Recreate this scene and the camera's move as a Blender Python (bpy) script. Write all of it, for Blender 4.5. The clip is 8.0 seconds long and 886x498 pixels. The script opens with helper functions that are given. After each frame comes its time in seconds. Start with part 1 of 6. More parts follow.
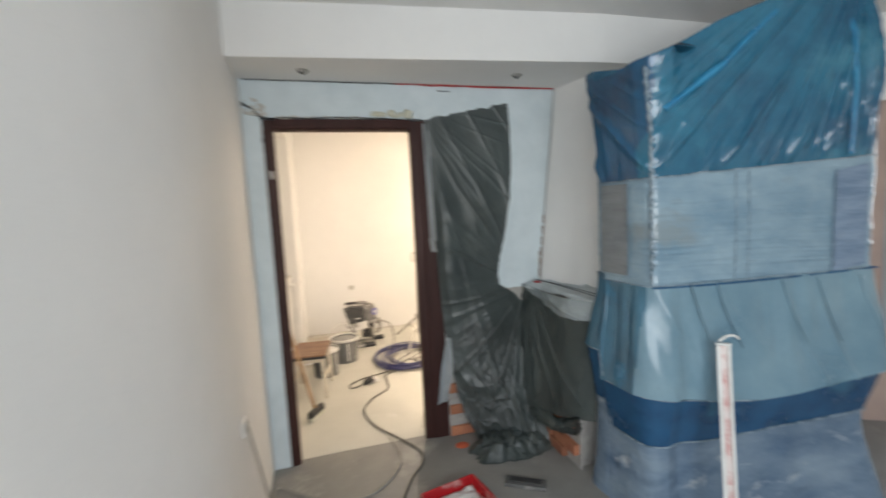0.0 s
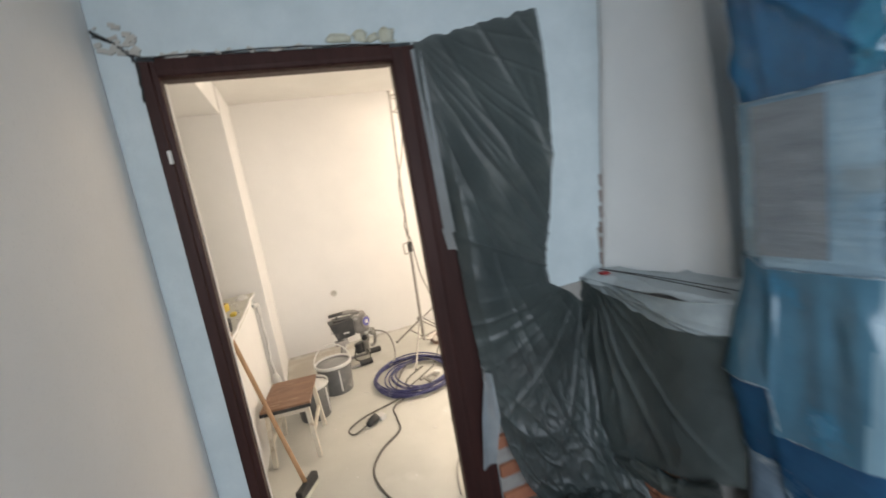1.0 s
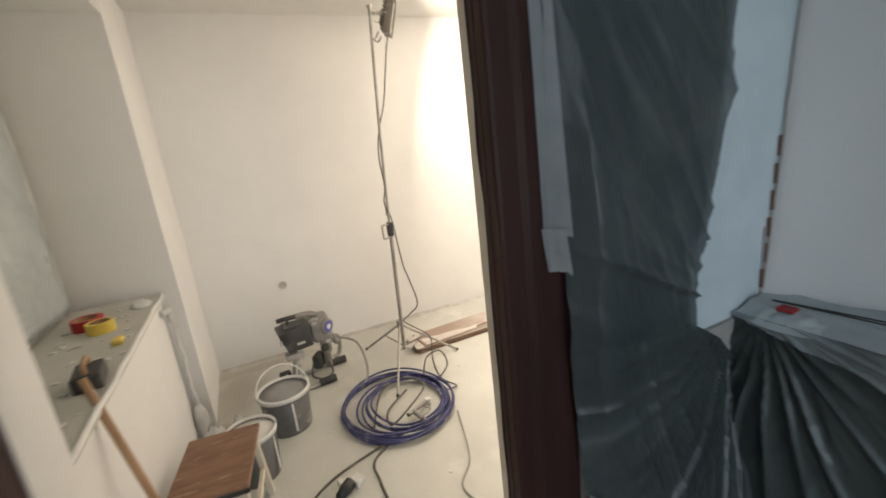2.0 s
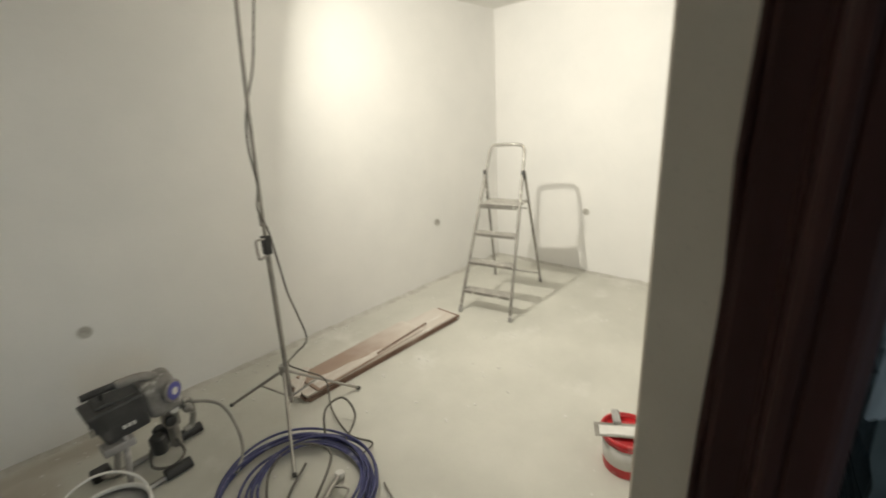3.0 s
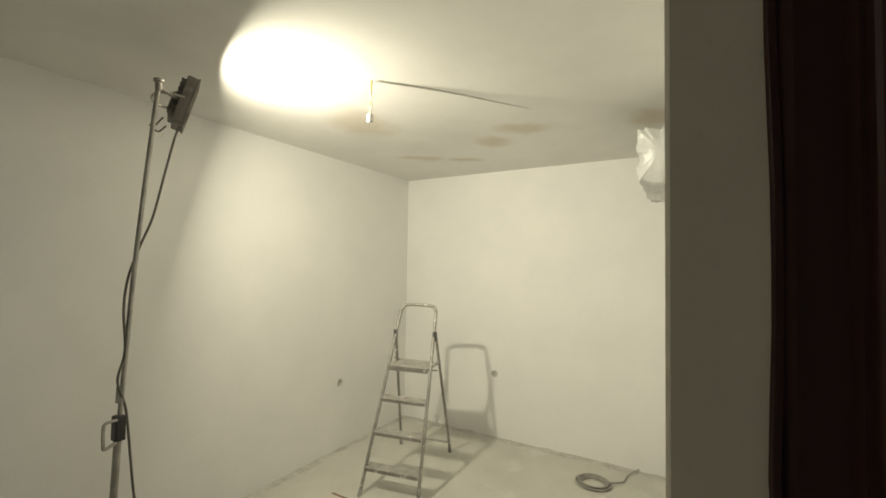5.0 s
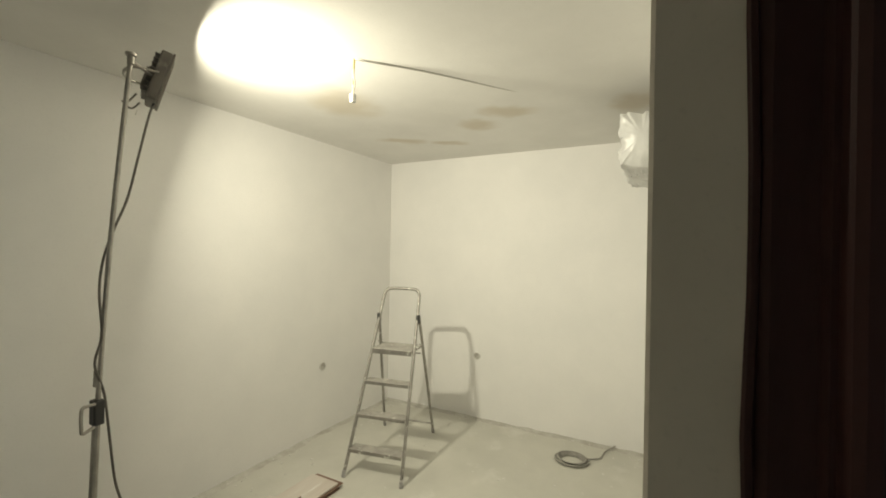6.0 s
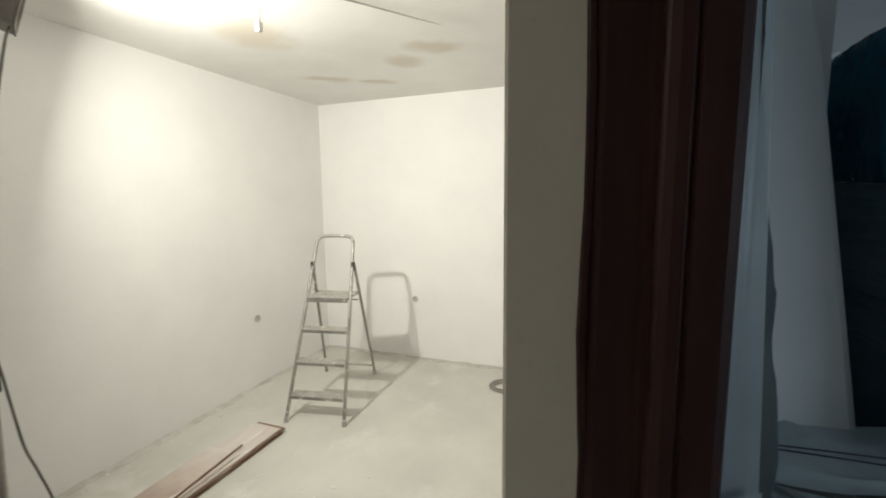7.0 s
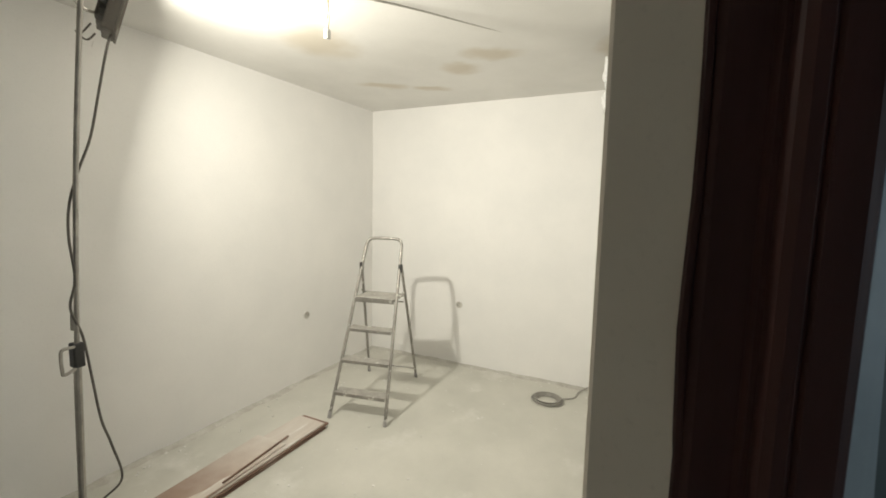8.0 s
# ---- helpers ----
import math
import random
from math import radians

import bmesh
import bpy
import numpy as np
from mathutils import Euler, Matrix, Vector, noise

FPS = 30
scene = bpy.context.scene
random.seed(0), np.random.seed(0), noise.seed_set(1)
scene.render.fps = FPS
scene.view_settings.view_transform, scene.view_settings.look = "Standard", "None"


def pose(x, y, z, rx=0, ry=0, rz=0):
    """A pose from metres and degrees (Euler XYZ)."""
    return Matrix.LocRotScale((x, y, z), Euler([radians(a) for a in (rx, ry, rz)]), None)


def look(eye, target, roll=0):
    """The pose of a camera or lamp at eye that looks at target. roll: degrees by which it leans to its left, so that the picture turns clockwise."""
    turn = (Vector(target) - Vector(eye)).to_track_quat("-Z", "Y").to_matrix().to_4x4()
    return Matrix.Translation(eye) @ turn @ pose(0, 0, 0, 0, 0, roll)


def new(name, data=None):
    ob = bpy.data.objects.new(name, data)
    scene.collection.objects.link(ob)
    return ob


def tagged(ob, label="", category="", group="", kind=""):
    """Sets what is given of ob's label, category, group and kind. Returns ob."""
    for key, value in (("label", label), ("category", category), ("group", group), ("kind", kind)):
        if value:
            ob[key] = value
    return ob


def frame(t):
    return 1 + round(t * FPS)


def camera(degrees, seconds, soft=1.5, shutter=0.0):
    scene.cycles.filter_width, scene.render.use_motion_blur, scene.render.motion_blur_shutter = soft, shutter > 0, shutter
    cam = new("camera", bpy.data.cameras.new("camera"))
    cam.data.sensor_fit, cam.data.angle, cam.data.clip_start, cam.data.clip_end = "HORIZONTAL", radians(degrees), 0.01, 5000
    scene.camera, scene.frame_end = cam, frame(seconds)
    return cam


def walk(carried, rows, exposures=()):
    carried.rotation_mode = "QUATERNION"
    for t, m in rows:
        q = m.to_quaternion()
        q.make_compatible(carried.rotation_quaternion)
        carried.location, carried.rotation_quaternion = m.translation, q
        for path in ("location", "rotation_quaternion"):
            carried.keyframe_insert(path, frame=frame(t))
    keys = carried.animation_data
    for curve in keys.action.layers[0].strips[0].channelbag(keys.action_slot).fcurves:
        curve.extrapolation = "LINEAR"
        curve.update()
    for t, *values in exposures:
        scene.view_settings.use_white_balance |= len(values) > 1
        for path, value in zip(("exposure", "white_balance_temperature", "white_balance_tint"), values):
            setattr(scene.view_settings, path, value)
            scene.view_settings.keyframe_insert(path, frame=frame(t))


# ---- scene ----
cam = camera(92.70, 8.0, soft=1.7, shutter=0.45)
EXPO = [(0.0, 0.72, 7100, 20), (0.5, 0.66, 6850, 20), (1.2, 0.5, 6400, 18), (2.3, -0.29, 6350, 14), (3.0, -0.84, 5980, 8), (3.5, -1.0, 5980, 8), (4.0, -1.2, 6280, 5), (4.5, -1.38, 6500, 2), (6.0, -1.3, 6450, 2), (6.5, -1.25, 6150, 5), (6.8, -0.98, 5850, 8), (7.1, -0.92, 5760, 8), (8.0, -1.0, 5950, 8)]
PATH = [
    (0, (0.270, -2.631, 1.531), (0.808, -0.714, 1.338), -2.90),
    (0.5, (0.312, -2.210, 1.526), (1.318, -0.501, 1.265), -3.97),
    (0.7, (0.368, -2.026, 1.515), (1.265, -0.259, 1.247), -6.69),
    (1, (0.363, -1.670, 1.540), (0.976, 0.207, 1.226), -9.61),
    (1.2, (0.317, -1.491, 1.520), (0.880, 0.408, 1.244), -7.49),
    (2.3, (0.427, -0.417, 1.533), (1.328, 1.287, 0.998), -6.77),
    (2.5, (0.430, -0.299, 1.522), (1.407, 1.367, 1.002), -6.53),
    (2.9, (0.413, -0.014, 1.525), (1.744, 1.382, 0.996), -3.28),
    (3, (0.420, 0.045, 1.550), (1.798, 1.369, 0.960), -3.41),
    (3.2, (0.436, 0.116, 1.571), (1.903, 1.305, 0.914), -2.70),
    (3.5, (0.458, 0.139, 1.589), (2.018, 1.332, 1.209), -1.94),
    (4, (0.501, 0.153, 1.625), (2.198, 1.209, 1.594), 0.30),
    (4.5, (0.486, 0.159, 1.655), (2.206, 1.177, 1.726), 0.82),
    (6, (0.470, 0.164, 1.643), (2.234, 1.106, 1.644), 0.99),
    (6.5, (0.489, 0.119, 1.621), (2.344, 0.821, 1.361), 3.19),
    (6.8, (0.513, 0.099, 1.631), (2.402, 0.697, 1.362), 1.52),
    (7, (0.503, 0.099, 1.620), (2.364, 0.790, 1.373), -0.66),
    (7.5, (0.486, 0.121, 1.606), (2.294, 0.936, 1.347), 0.88),
    (8, (0.480, 0.139, 1.601), (2.267, 1.011, 1.391), 1.18),
]
walk(cam, [(t, look(eye, target, roll)) for t, eye, target, roll in PATH], EXPO)

# ---------------------------------------------------------------- light
world = bpy.data.worlds.new("world")
scene.world = world
world.use_nodes = True
wn = world.node_tree.nodes
sky = wn.new("ShaderNodeTexSky")
sky.sky_type = "NISHITA"
sky.sun_disc = False
sky.sun_elevation = radians(30)
sky.sun_rotation = radians(160)
wn["Background"].inputs["Strength"].default_value = 0.10
world.node_tree.links.new(sky.outputs["Color"], wn["Background"].inputs["Color"])


def area_lamp(name, m, sx, sy, power, colour, spread=180):
    data = bpy.data.lights.new(name, "AREA")
    data.shape, data.size, data.size_y, data.energy, data.color = "RECTANGLE", sx, sy, power, colour
    data.spread = radians(spread)
    ob = new(name, data)
    ob.matrix_world = m
    return ob


LAMP_AT = Vector((1.455, 2.045, 2.325))
LAMP_AIM = Vector((0.90, -0.44, -0.28)).normalized()
area_lamp("floodlight_beam", look(LAMP_AT + LAMP_AIM * 0.035, LAMP_AT + LAMP_AIM), 0.11, 0.09, 93, (1.0, 0.888, 0.705), 166)
# hall daylight from an assumed, unseen opening in the end wall
area_lamp("end_daylight_fill", look((0.62, -4.72, 1.55), (0.75, 0, 1.35)), 1.3, 1.5, 29, (0.75, 0.90, 0.965))
# fill lamp in an added, unseen opening, to brighten the niche's return wall
area_lamp("left_daylight_fill", look((-0.20, -3.5, 1.55), (1.6, -2.6, 1.35)), 1.2, 1.4, 25, (0.75, 0.90, 0.965))
area_lamp("daylight_side_window", look((6.30, -1.35, 1.5), (0, -1.75, 1.0)), 1.1, 0.95, 34, (0.75, 0.90, 0.965))

# ---------------------------------------------------------------- materials


def surface(name, c1, c2, scale=6.0, rough=0.6, bump=0.1, fine=120.0, metal=0.0, alpha=1.0, spec=0.5, c3=None, spots=2.0,
            stretch=(1, 1, 1), rough_var=0.12, contrast=(0.35, 0.65), bump_scale=None, dist=0.01, sheen=None, random_tint=0.0,
            crease=None):
    """Two colours mixed by broad noise, fine grain, optional spots of a third colour, bump."""
    m = bpy.data.materials.new(name)
    m.use_nodes = True
    nt = m.node_tree
    N, L = nt.nodes, nt.links
    p = N["Principled BSDF"]
    tc = N.new("ShaderNodeTexCoord")
    mp = N.new("ShaderNodeMapping")
    mp.inputs["Scale"].default_value = stretch
    L.new(tc.outputs["Object"], mp.inputs["Vector"])

    def noise_node(s, detail=6.0):
        n = N.new("ShaderNodeTexNoise")
        n.inputs["Scale"].default_value, n.inputs["Detail"].default_value, n.inputs["Roughness"].default_value = s, detail, 0.6
        L.new(mp.outputs["Vector"], n.inputs["Vector"])
        return n

    def ramp(src, a, b):
        r = N.new("ShaderNodeMapRange")
        r.inputs["From Min"].default_value, r.inputs["From Max"].default_value = a, b
        L.new(src, r.inputs["Value"])
        return r.outputs["Result"]

    def mix(fac, a, b):
        x = N.new("ShaderNodeMix")
        x.data_type = "RGBA"
        L.new(fac, x.inputs["Factor"])
        for v, s in ((a, x.inputs["A"]), (b, x.inputs["B"])):
            if hasattr(v, "links"):
                L.new(v, s)
            else:
                s.default_value = (*v, 1)
        return x.outputs["Result"]

    broad, grain = noise_node(scale), noise_node(fine, 3.0)
    colour = mix(ramp(broad.outputs["Fac"], *contrast), c1, c2)
    dark = tuple(v * 0.86 for v in c1)
    colour = mix(ramp(grain.outputs["Fac"], 0.58, 0.85), colour, dark)
    if c3:
        sp = noise_node(spots, 8.0)
        colour = mix(ramp(sp.outputs["Fac"], 0.58, 0.68), colour, c3)
    if random_tint:
        oi = N.new("ShaderNodeObjectInfo")
        hs = N.new("ShaderNodeHueSaturation")
        L.new(colour, hs.inputs["Color"])
        v = N.new("ShaderNodeMapRange")
        v.inputs["To Min"].default_value, v.inputs["To Max"].default_value = 1 - random_tint, 1 + random_tint
        L.new(oi.outputs["Random"], v.inputs["Value"])
        L.new(v.outputs["Result"], hs.inputs["Value"])
        colour = hs.outputs["Color"]
    L.new(colour, p.inputs["Base Color"])
    rr = N.new("ShaderNodeMapRange")
    rr.inputs["To Min"].default_value, rr.inputs["To Max"].default_value = max(0.02, rough - rough_var), min(1, rough + rough_var)
    L.new(broad.outputs["Fac"], rr.inputs["Value"])
    L.new(rr.outputs["Result"], p.inputs["Roughness"])
    p.inputs["Metallic"].default_value, p.inputs["Alpha"].default_value = metal, alpha
    p.inputs["Specular IOR Level"].default_value = spec
    if bump:
        bs = noise_node(bump_scale or fine, 5.0)
        if crease:  # (turn in degrees, size across and along in metres): long wrinkles in one direction
            cm = N.new("ShaderNodeMapping")
            cm.vector_type = "TEXTURE"
            cm.inputs["Rotation"].default_value = [radians(a) for a in crease[0]]
            cm.inputs["Scale"].default_value = crease[1]
            L.new(tc.outputs["Object"], cm.inputs["Vector"])
            L.new(cm.outputs["Vector"], bs.inputs["Vector"])
            bs.noise_type = "RIDGED_MULTIFRACTAL"
            bs.inputs["Scale"].default_value = 1.0
        b = N.new("ShaderNodeBump")
        b.inputs["Strength"].default_value, b.inputs["Distance"].default_value = bump, dist
        L.new(bs.outputs["Fac"], b.inputs["Height"])
        L.new(b.outputs["Normal"], p.inputs["Normal"])
    return m


M_wall = surface("white_plaster", (0.84, 0.83, 0.81), (0.79, 0.785, 0.77), 1.6, 0.75, 0.10, 160, bump_scale=60, dist=0.003)
M_ceil = surface("ceiling_paint", (0.80, 0.79, 0.76), (0.72, 0.71, 0.68), 1.2, 0.8, 0.10, 120, bump_scale=40, dist=0.003)
M_ceil_hall = surface("hall_ceiling_paint", (0.80, 0.79, 0.77), (0.74, 0.735, 0.72), 1.2, 0.8, 0.10, 120, bump_scale=40, dist=0.003)
# beige tone carries the reveal's warm, dim light in its colour
M_reveal = surface("reveal_plaster_shaded_warm", (0.70, 0.645, 0.56), (0.63, 0.58, 0.50), 2.5, 0.8, 0.15, 120, bump_scale=50, dist=0.003)
M_spill = surface("dirty_plaster_spill", (0.43, 0.41, 0.37), (0.57, 0.56, 0.52), 9.0, 0.85, 0.4, 90, bump_scale=30, dist=0.006)
M_patch = surface("raw_skim_plaster", (0.65, 0.73, 0.76), (0.56, 0.645, 0.675), 5.0, 0.8, 0.3, 90, bump_scale=25, dist=0.006)


def add_stains_and_shade(m, stains, colour, level=2.562, strength=0.45):
    """Soft-edged stains and painted shade (x, y, half length, half width, turn in degrees) of one colour on a
    horizontal surface.
    """
    N, L = m.node_tree.nodes, m.node_tree.links
    p = N["Principled BSDF"]
    base = p.inputs["Base Color"].links[0].from_socket
    tc = N.new("ShaderNodeTexCoord")
    wob = N.new("ShaderNodeTexNoise")
    wob.inputs["Scale"].default_value = 5.0
    L.new(tc.outputs["Object"], wob.inputs["Vector"])
    mixv = N.new("ShaderNodeVectorMath")
    mixv.operation = "MULTIPLY_ADD"
    L.new(wob.outputs["Color"], mixv.inputs[0])
    mixv.inputs[1].default_value = (0.22, 0.22, 0)
    L.new(tc.outputs["Object"], mixv.inputs[2])
    total = None
    for x, y, a, b, turn in stains:
        mp = N.new("ShaderNodeMapping")
        mp.vector_type = "TEXTURE"
        mp.inputs["Location"].default_value = (x + 0.11, y + 0.11, level)
        mp.inputs["Rotation"].default_value = (0, 0, radians(turn))
        mp.inputs["Scale"].default_value = (a, b, 1)
        L.new(mixv.outputs[0], mp.inputs["Vector"])
        gr = N.new("ShaderNodeTexGradient")
        gr.gradient_type = "SPHERICAL"
        L.new(mp.outputs["Vector"], gr.inputs["Vector"])
        r = N.new("ShaderNodeMapRange")
        r.interpolation_type = "SMOOTHSTEP"
        r.inputs["From Min"].default_value, r.inputs["From Max"].default_value = 0.0, 0.75
        L.new(gr.outputs["Fac"], r.inputs["Value"])
        if total is None:
            total = r.outputs["Result"]
        else:
            mx = N.new("ShaderNodeMath")
            mx.operation = "MAXIMUM"
            L.new(total, mx.inputs[0])
            L.new(r.outputs["Result"], mx.inputs[1])
            total = mx.outputs[0]
    fac = N.new("ShaderNodeMath")
    fac.operation = "MULTIPLY"
    fac.inputs[1].default_value = strength
    L.new(total, fac.inputs[0])
    x = N.new("ShaderNodeMix")
    x.data_type = "RGBA"
    L.new(fac.outputs[0], x.inputs["Factor"])
    L.new(base, x.inputs["A"])
    x.inputs["B"].default_value = (*colour, 1)
    L.new(x.outputs["Result"], p.inputs["Base Color"])


CEIL = 2.562
# filler stains; the last entry is painted shade above the air conditioner
add_stains_and_shade(M_ceil, ((2.56, 2.02, 0.36, 0.30, 20), (3.33, 1.42, 0.22, 0.16, -55), (3.13, 1.12, 0.26, 0.17, -60), (3.48, 2.20, 0.26, 0.12, -65),
                    (3.71, 1.86, 0.25, 0.08, -62), (3.27, 0.36, 0.26, 0.2, 0)), (0.50, 0.415, 0.27), strength=0.48)
M_floor = surface("dusty_concrete_screed", (0.60, 0.59, 0.535), (0.52, 0.515, 0.465), 1.6, 0.72, 0.22, 90, c3=(0.635, 0.625, 0.58), spots=1.7, bump_scale=30, dist=0.004)
add_stains_and_shade(M_floor, ((0.12, 2.40, 0.22, 0.55, -8), (0.30, 2.72, 0.6, 0.16, 0), (0.02, 1.9, 0.16, 0.3, 0)), (0.36, 0.31, 0.25), 0.0, 0.6)
M_hallfloor = surface("grey_hall_screed", (0.31, 0.30, 0.28), (0.225, 0.22, 0.21), 1.8, 0.6, 0.2, 80, c3=(0.36, 0.35, 0.325), spots=2.0, bump_scale=30, dist=0.004)
# dark patches: damp marks together with the cupboard's shade, painted into the floor
add_stains_and_shade(M_hallfloor, ((3.05, -1.42, 0.85, 0.30, 6), (3.5, -1.75, 0.8, 0.25, -10), (3.6, -1.30, 0.4, 0.12, -12)), (0.13, 0.13, 0.122), 0.0, 0.5)
M_frame = surface("dark_mahogany_varnish", (0.052, 0.020, 0.017), (0.036, 0.014, 0.012), 5.0, 0.50, 0.15, 60, stretch=(6, 6, 0.5), bump_scale=20, dist=0.003, spec=0.22)
M_brick = surface("orange_brick", (0.42, 0.17, 0.09), (0.33, 0.12, 0.07), 12.0, 0.85, 0.5, 90, bump_scale=45, dist=0.006, random_tint=0.25)
M_oldbrick = surface("sooty_old_brick", (0.20, 0.105, 0.075), (0.15, 0.075, 0.055), 12.0, 0.9, 0.5, 90, c3=(0.30, 0.26, 0.23), spots=12.0, bump_scale=45, dist=0.006)
M_mortar = surface("grey_mortar", (0.42, 0.40, 0.37), (0.33, 0.31, 0.29), 14.0, 0.9, 0.5, 90, bump_scale=50, dist=0.006)
M_film = surface("grey_dust_film", (0.070, 0.088, 0.086), (0.040, 0.053, 0.053), 2.5, 0.36, 0.42, 60, alpha=0.86, dist=0.005, spec=0.48, crease=((0, -30, 0), (0.030, 0.030, 0.5)), c3=(0.09, 0.105, 0.096), spots=1.8)
M_filmlight = surface("pale_clear_film", (0.58, 0.63, 0.64), (0.46, 0.51, 0.52), 5.0, 0.32, 0.5, 60, alpha=0.9, dist=0.008, spec=0.6, crease=((0, 0, 12), (0.03, 0.3, 0.03)))
M_filmpale = surface("whitened_thin_film", (0.42, 0.47, 0.48), (0.28, 0.33, 0.34), 5.0, 0.34, 0.6, 60, alpha=0.72, dist=0.006, spec=0.55, crease=((0, 0, 0), (0.03, 0.2, 0.03)))
M_strip = surface("whitish_torn_film", (0.42, 0.46, 0.48), (0.30, 0.34, 0.36), 5.0, 0.4, 0.5, 60, alpha=0.74, dist=0.006, crease=((0, 0, 0), (0.014, 0.014, 0.5)))
M_veil = surface("thin_clear_film", (0.52, 0.57, 0.58), (0.40, 0.45, 0.46), 4.0, 0.25, 0.9, 60, alpha=0.20, dist=0.008, spec=0.7, crease=((0, 70, 0), (0.022, 0.022, 0.4)))
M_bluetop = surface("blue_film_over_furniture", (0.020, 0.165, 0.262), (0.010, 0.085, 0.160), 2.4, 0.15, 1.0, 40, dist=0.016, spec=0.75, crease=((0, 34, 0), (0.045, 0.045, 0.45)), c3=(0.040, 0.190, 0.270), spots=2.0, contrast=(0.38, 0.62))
M_blueband = surface("blue_film_stretch_wrapped", (0.265, 0.375, 0.440), (0.150, 0.250, 0.325), 3.2, 0.18, 0.7, 60, stretch=(0.9, 0.9, 1.6), dist=0.006, spec=0.65, crease=((0, 2, 0), (0.5, 0.5, 0.022)), c3=(0.20, 0.26, 0.29), spots=2.6)
M_bandbrown = surface("brown_board_under_stretch_wrap", (0.200, 0.225, 0.240), (0.130, 0.150, 0.170), 4.0, 0.24, 0.4, 60, stretch=(0.9, 0.9, 5), bump_scale=12, dist=0.01, spec=0.6)
M_bandviolet = surface("violet_blue_layers_of_stretch_wrap", (0.200, 0.275, 0.370), (0.120, 0.185, 0.270), 5.0, 0.22, 0.4, 60, stretch=(0.9, 0.9, 5), bump_scale=12, dist=0.01, spec=0.6)
M_blueskirt = surface("pale_blue_film", (0.185, 0.300, 0.360), (0.115, 0.215, 0.280), 2.4, 0.24, 0.7, 40, dist=0.008, spec=0.6, crease=((0, -18, 0), (0.07, 0.07, 0.6)))
M_bluedark = surface("deep_blue_film", (0.014, 0.088, 0.190), (0.010, 0.052, 0.120), 4.0, 0.26, 0.6, 50, dist=0.008, spec=0.6, crease=((0, 80, 0), (0.06, 0.06, 0.5)), c3=(0.03, 0.12, 0.20), spots=4.0)
M_clearbase = surface("whitish_stretch_film", (0.200, 0.272, 0.342), (0.075, 0.130, 0.205), 3.2, 0.22, 0.9, 60, stretch=(0.8, 0.8, 1.6), dist=0.012, spec=0.65, crease=((0, 62, 0), (0.06, 0.06, 0.5)), c3=(0.44, 0.49, 0.53), spots=3.0)
M_skirtside = surface("niche_side_skirt_film", (0.060, 0.170, 0.245), (0.030, 0.105, 0.165), 3.0, 0.24, 0.8, 40, dist=0.008, spec=0.6, crease=((0, -10, 0), (0.05, 0.05, 0.5)), c3=(0.02, 0.17, 0.30), spots=3.0)
M_blueside = surface("niche_side_blue_film", (0.010, 0.105, 0.215), (0.007, 0.052, 0.112), 3.6, 0.17, 0.9, 40, dist=0.012, spec=0.7, crease=((0, -10, 0), (0.05, 0.05, 0.5)), c3=(0.014, 0.165, 0.34), spots=3.0)
M_foil = surface("clear_tape_foil", (0.30, 0.38, 0.43), (0.08, 0.14, 0.19), 25.0, 0.15, 0.9, 60, bump_scale=40, dist=0.02, spec=0.8)
M_bluebright = surface("bright_blue_film_fold", (0.020, 0.25, 0.44), (0.012, 0.16, 0.32), 8.0, 0.25, 0.4, 60, bump_scale=20, dist=0.01)
M_alu = surface("splashed_aluminium", (0.36, 0.345, 0.315), (0.25, 0.24, 0.22), 9.0, 0.42, 0.2, 120, metal=0.6, c3=(0.70, 0.69, 0.65), spots=26.0)
M_step = surface("plaster_splashed_step", (0.45, 0.435, 0.40), (0.32, 0.305, 0.28), 12.0, 0.65, 0.4, 120, metal=0.1, c3=(0.76, 0.75, 0.71), spots=13.0, dist=0.003)
M_steel = surface("dull_steel_tube", (0.42, 0.40, 0.37), (0.30, 0.29, 0.27), 14.0, 0.38, 0.08, 120, metal=0.85)
M_black = surface("black_plastic", (0.022, 0.022, 0.023), (0.035, 0.034, 0.033), 14.0, 0.45, 0.1, 160)
M_blackdust = surface("dusty_black_plastic", (0.03, 0.03, 0.032), (0.07, 0.068, 0.065), 9.0, 0.5, 0.1, 160, c3=(0.12, 0.115, 0.11), spots=6.0)
M_grey = surface("grey_die_cast", (0.38, 0.37, 0.36), (0.30, 0.29, 0.28), 12.0, 0.5, 0.1, 140, c3=(0.55, 0.54, 0.52), spots=9.0)
M_dustgrey = surface("plaster_dusted_casing", (0.30, 0.285, 0.265), (0.19, 0.18, 0.17), 14.0, 0.6, 0.3, 120, c3=(0.58, 0.57, 0.54), spots=13.0)
M_purple = surface("violet_blue_print", (0.10, 0.10, 0.36), (0.08, 0.08, 0.30), 9.0, 0.4, 0.0)
M_hose = surface("violet_blue_hose", (0.062, 0.066, 0.185), (0.040, 0.044, 0.130), 20.0, 0.42, 0.05, 160, c3=(0.26, 0.26, 0.34), spots=9.0)
M_cable = surface("black_rubber_cable", (0.085, 0.078, 0.068), (0.155, 0.145, 0.125), 20.0, 0.6, 0.05, 160)
M_lampcase = surface("dusty_brown_grey_lamp_case", (0.165, 0.150, 0.130), (0.115, 0.104, 0.090), 12.0, 0.5, 0.15, 140, c3=(0.30, 0.28, 0.25), spots=9.0)
M_greycable = surface("grey_dusty_cable", (0.27, 0.26, 0.235), (0.36, 0.345, 0.315), 20.0, 0.55, 0.05, 160)
M_bucket = surface("dark_grey_bucket", (0.10, 0.10, 0.098), (0.15, 0.148, 0.142), 8.0, 0.5, 0.1, 120, c3=(0.35, 0.34, 0.32), spots=7.0)
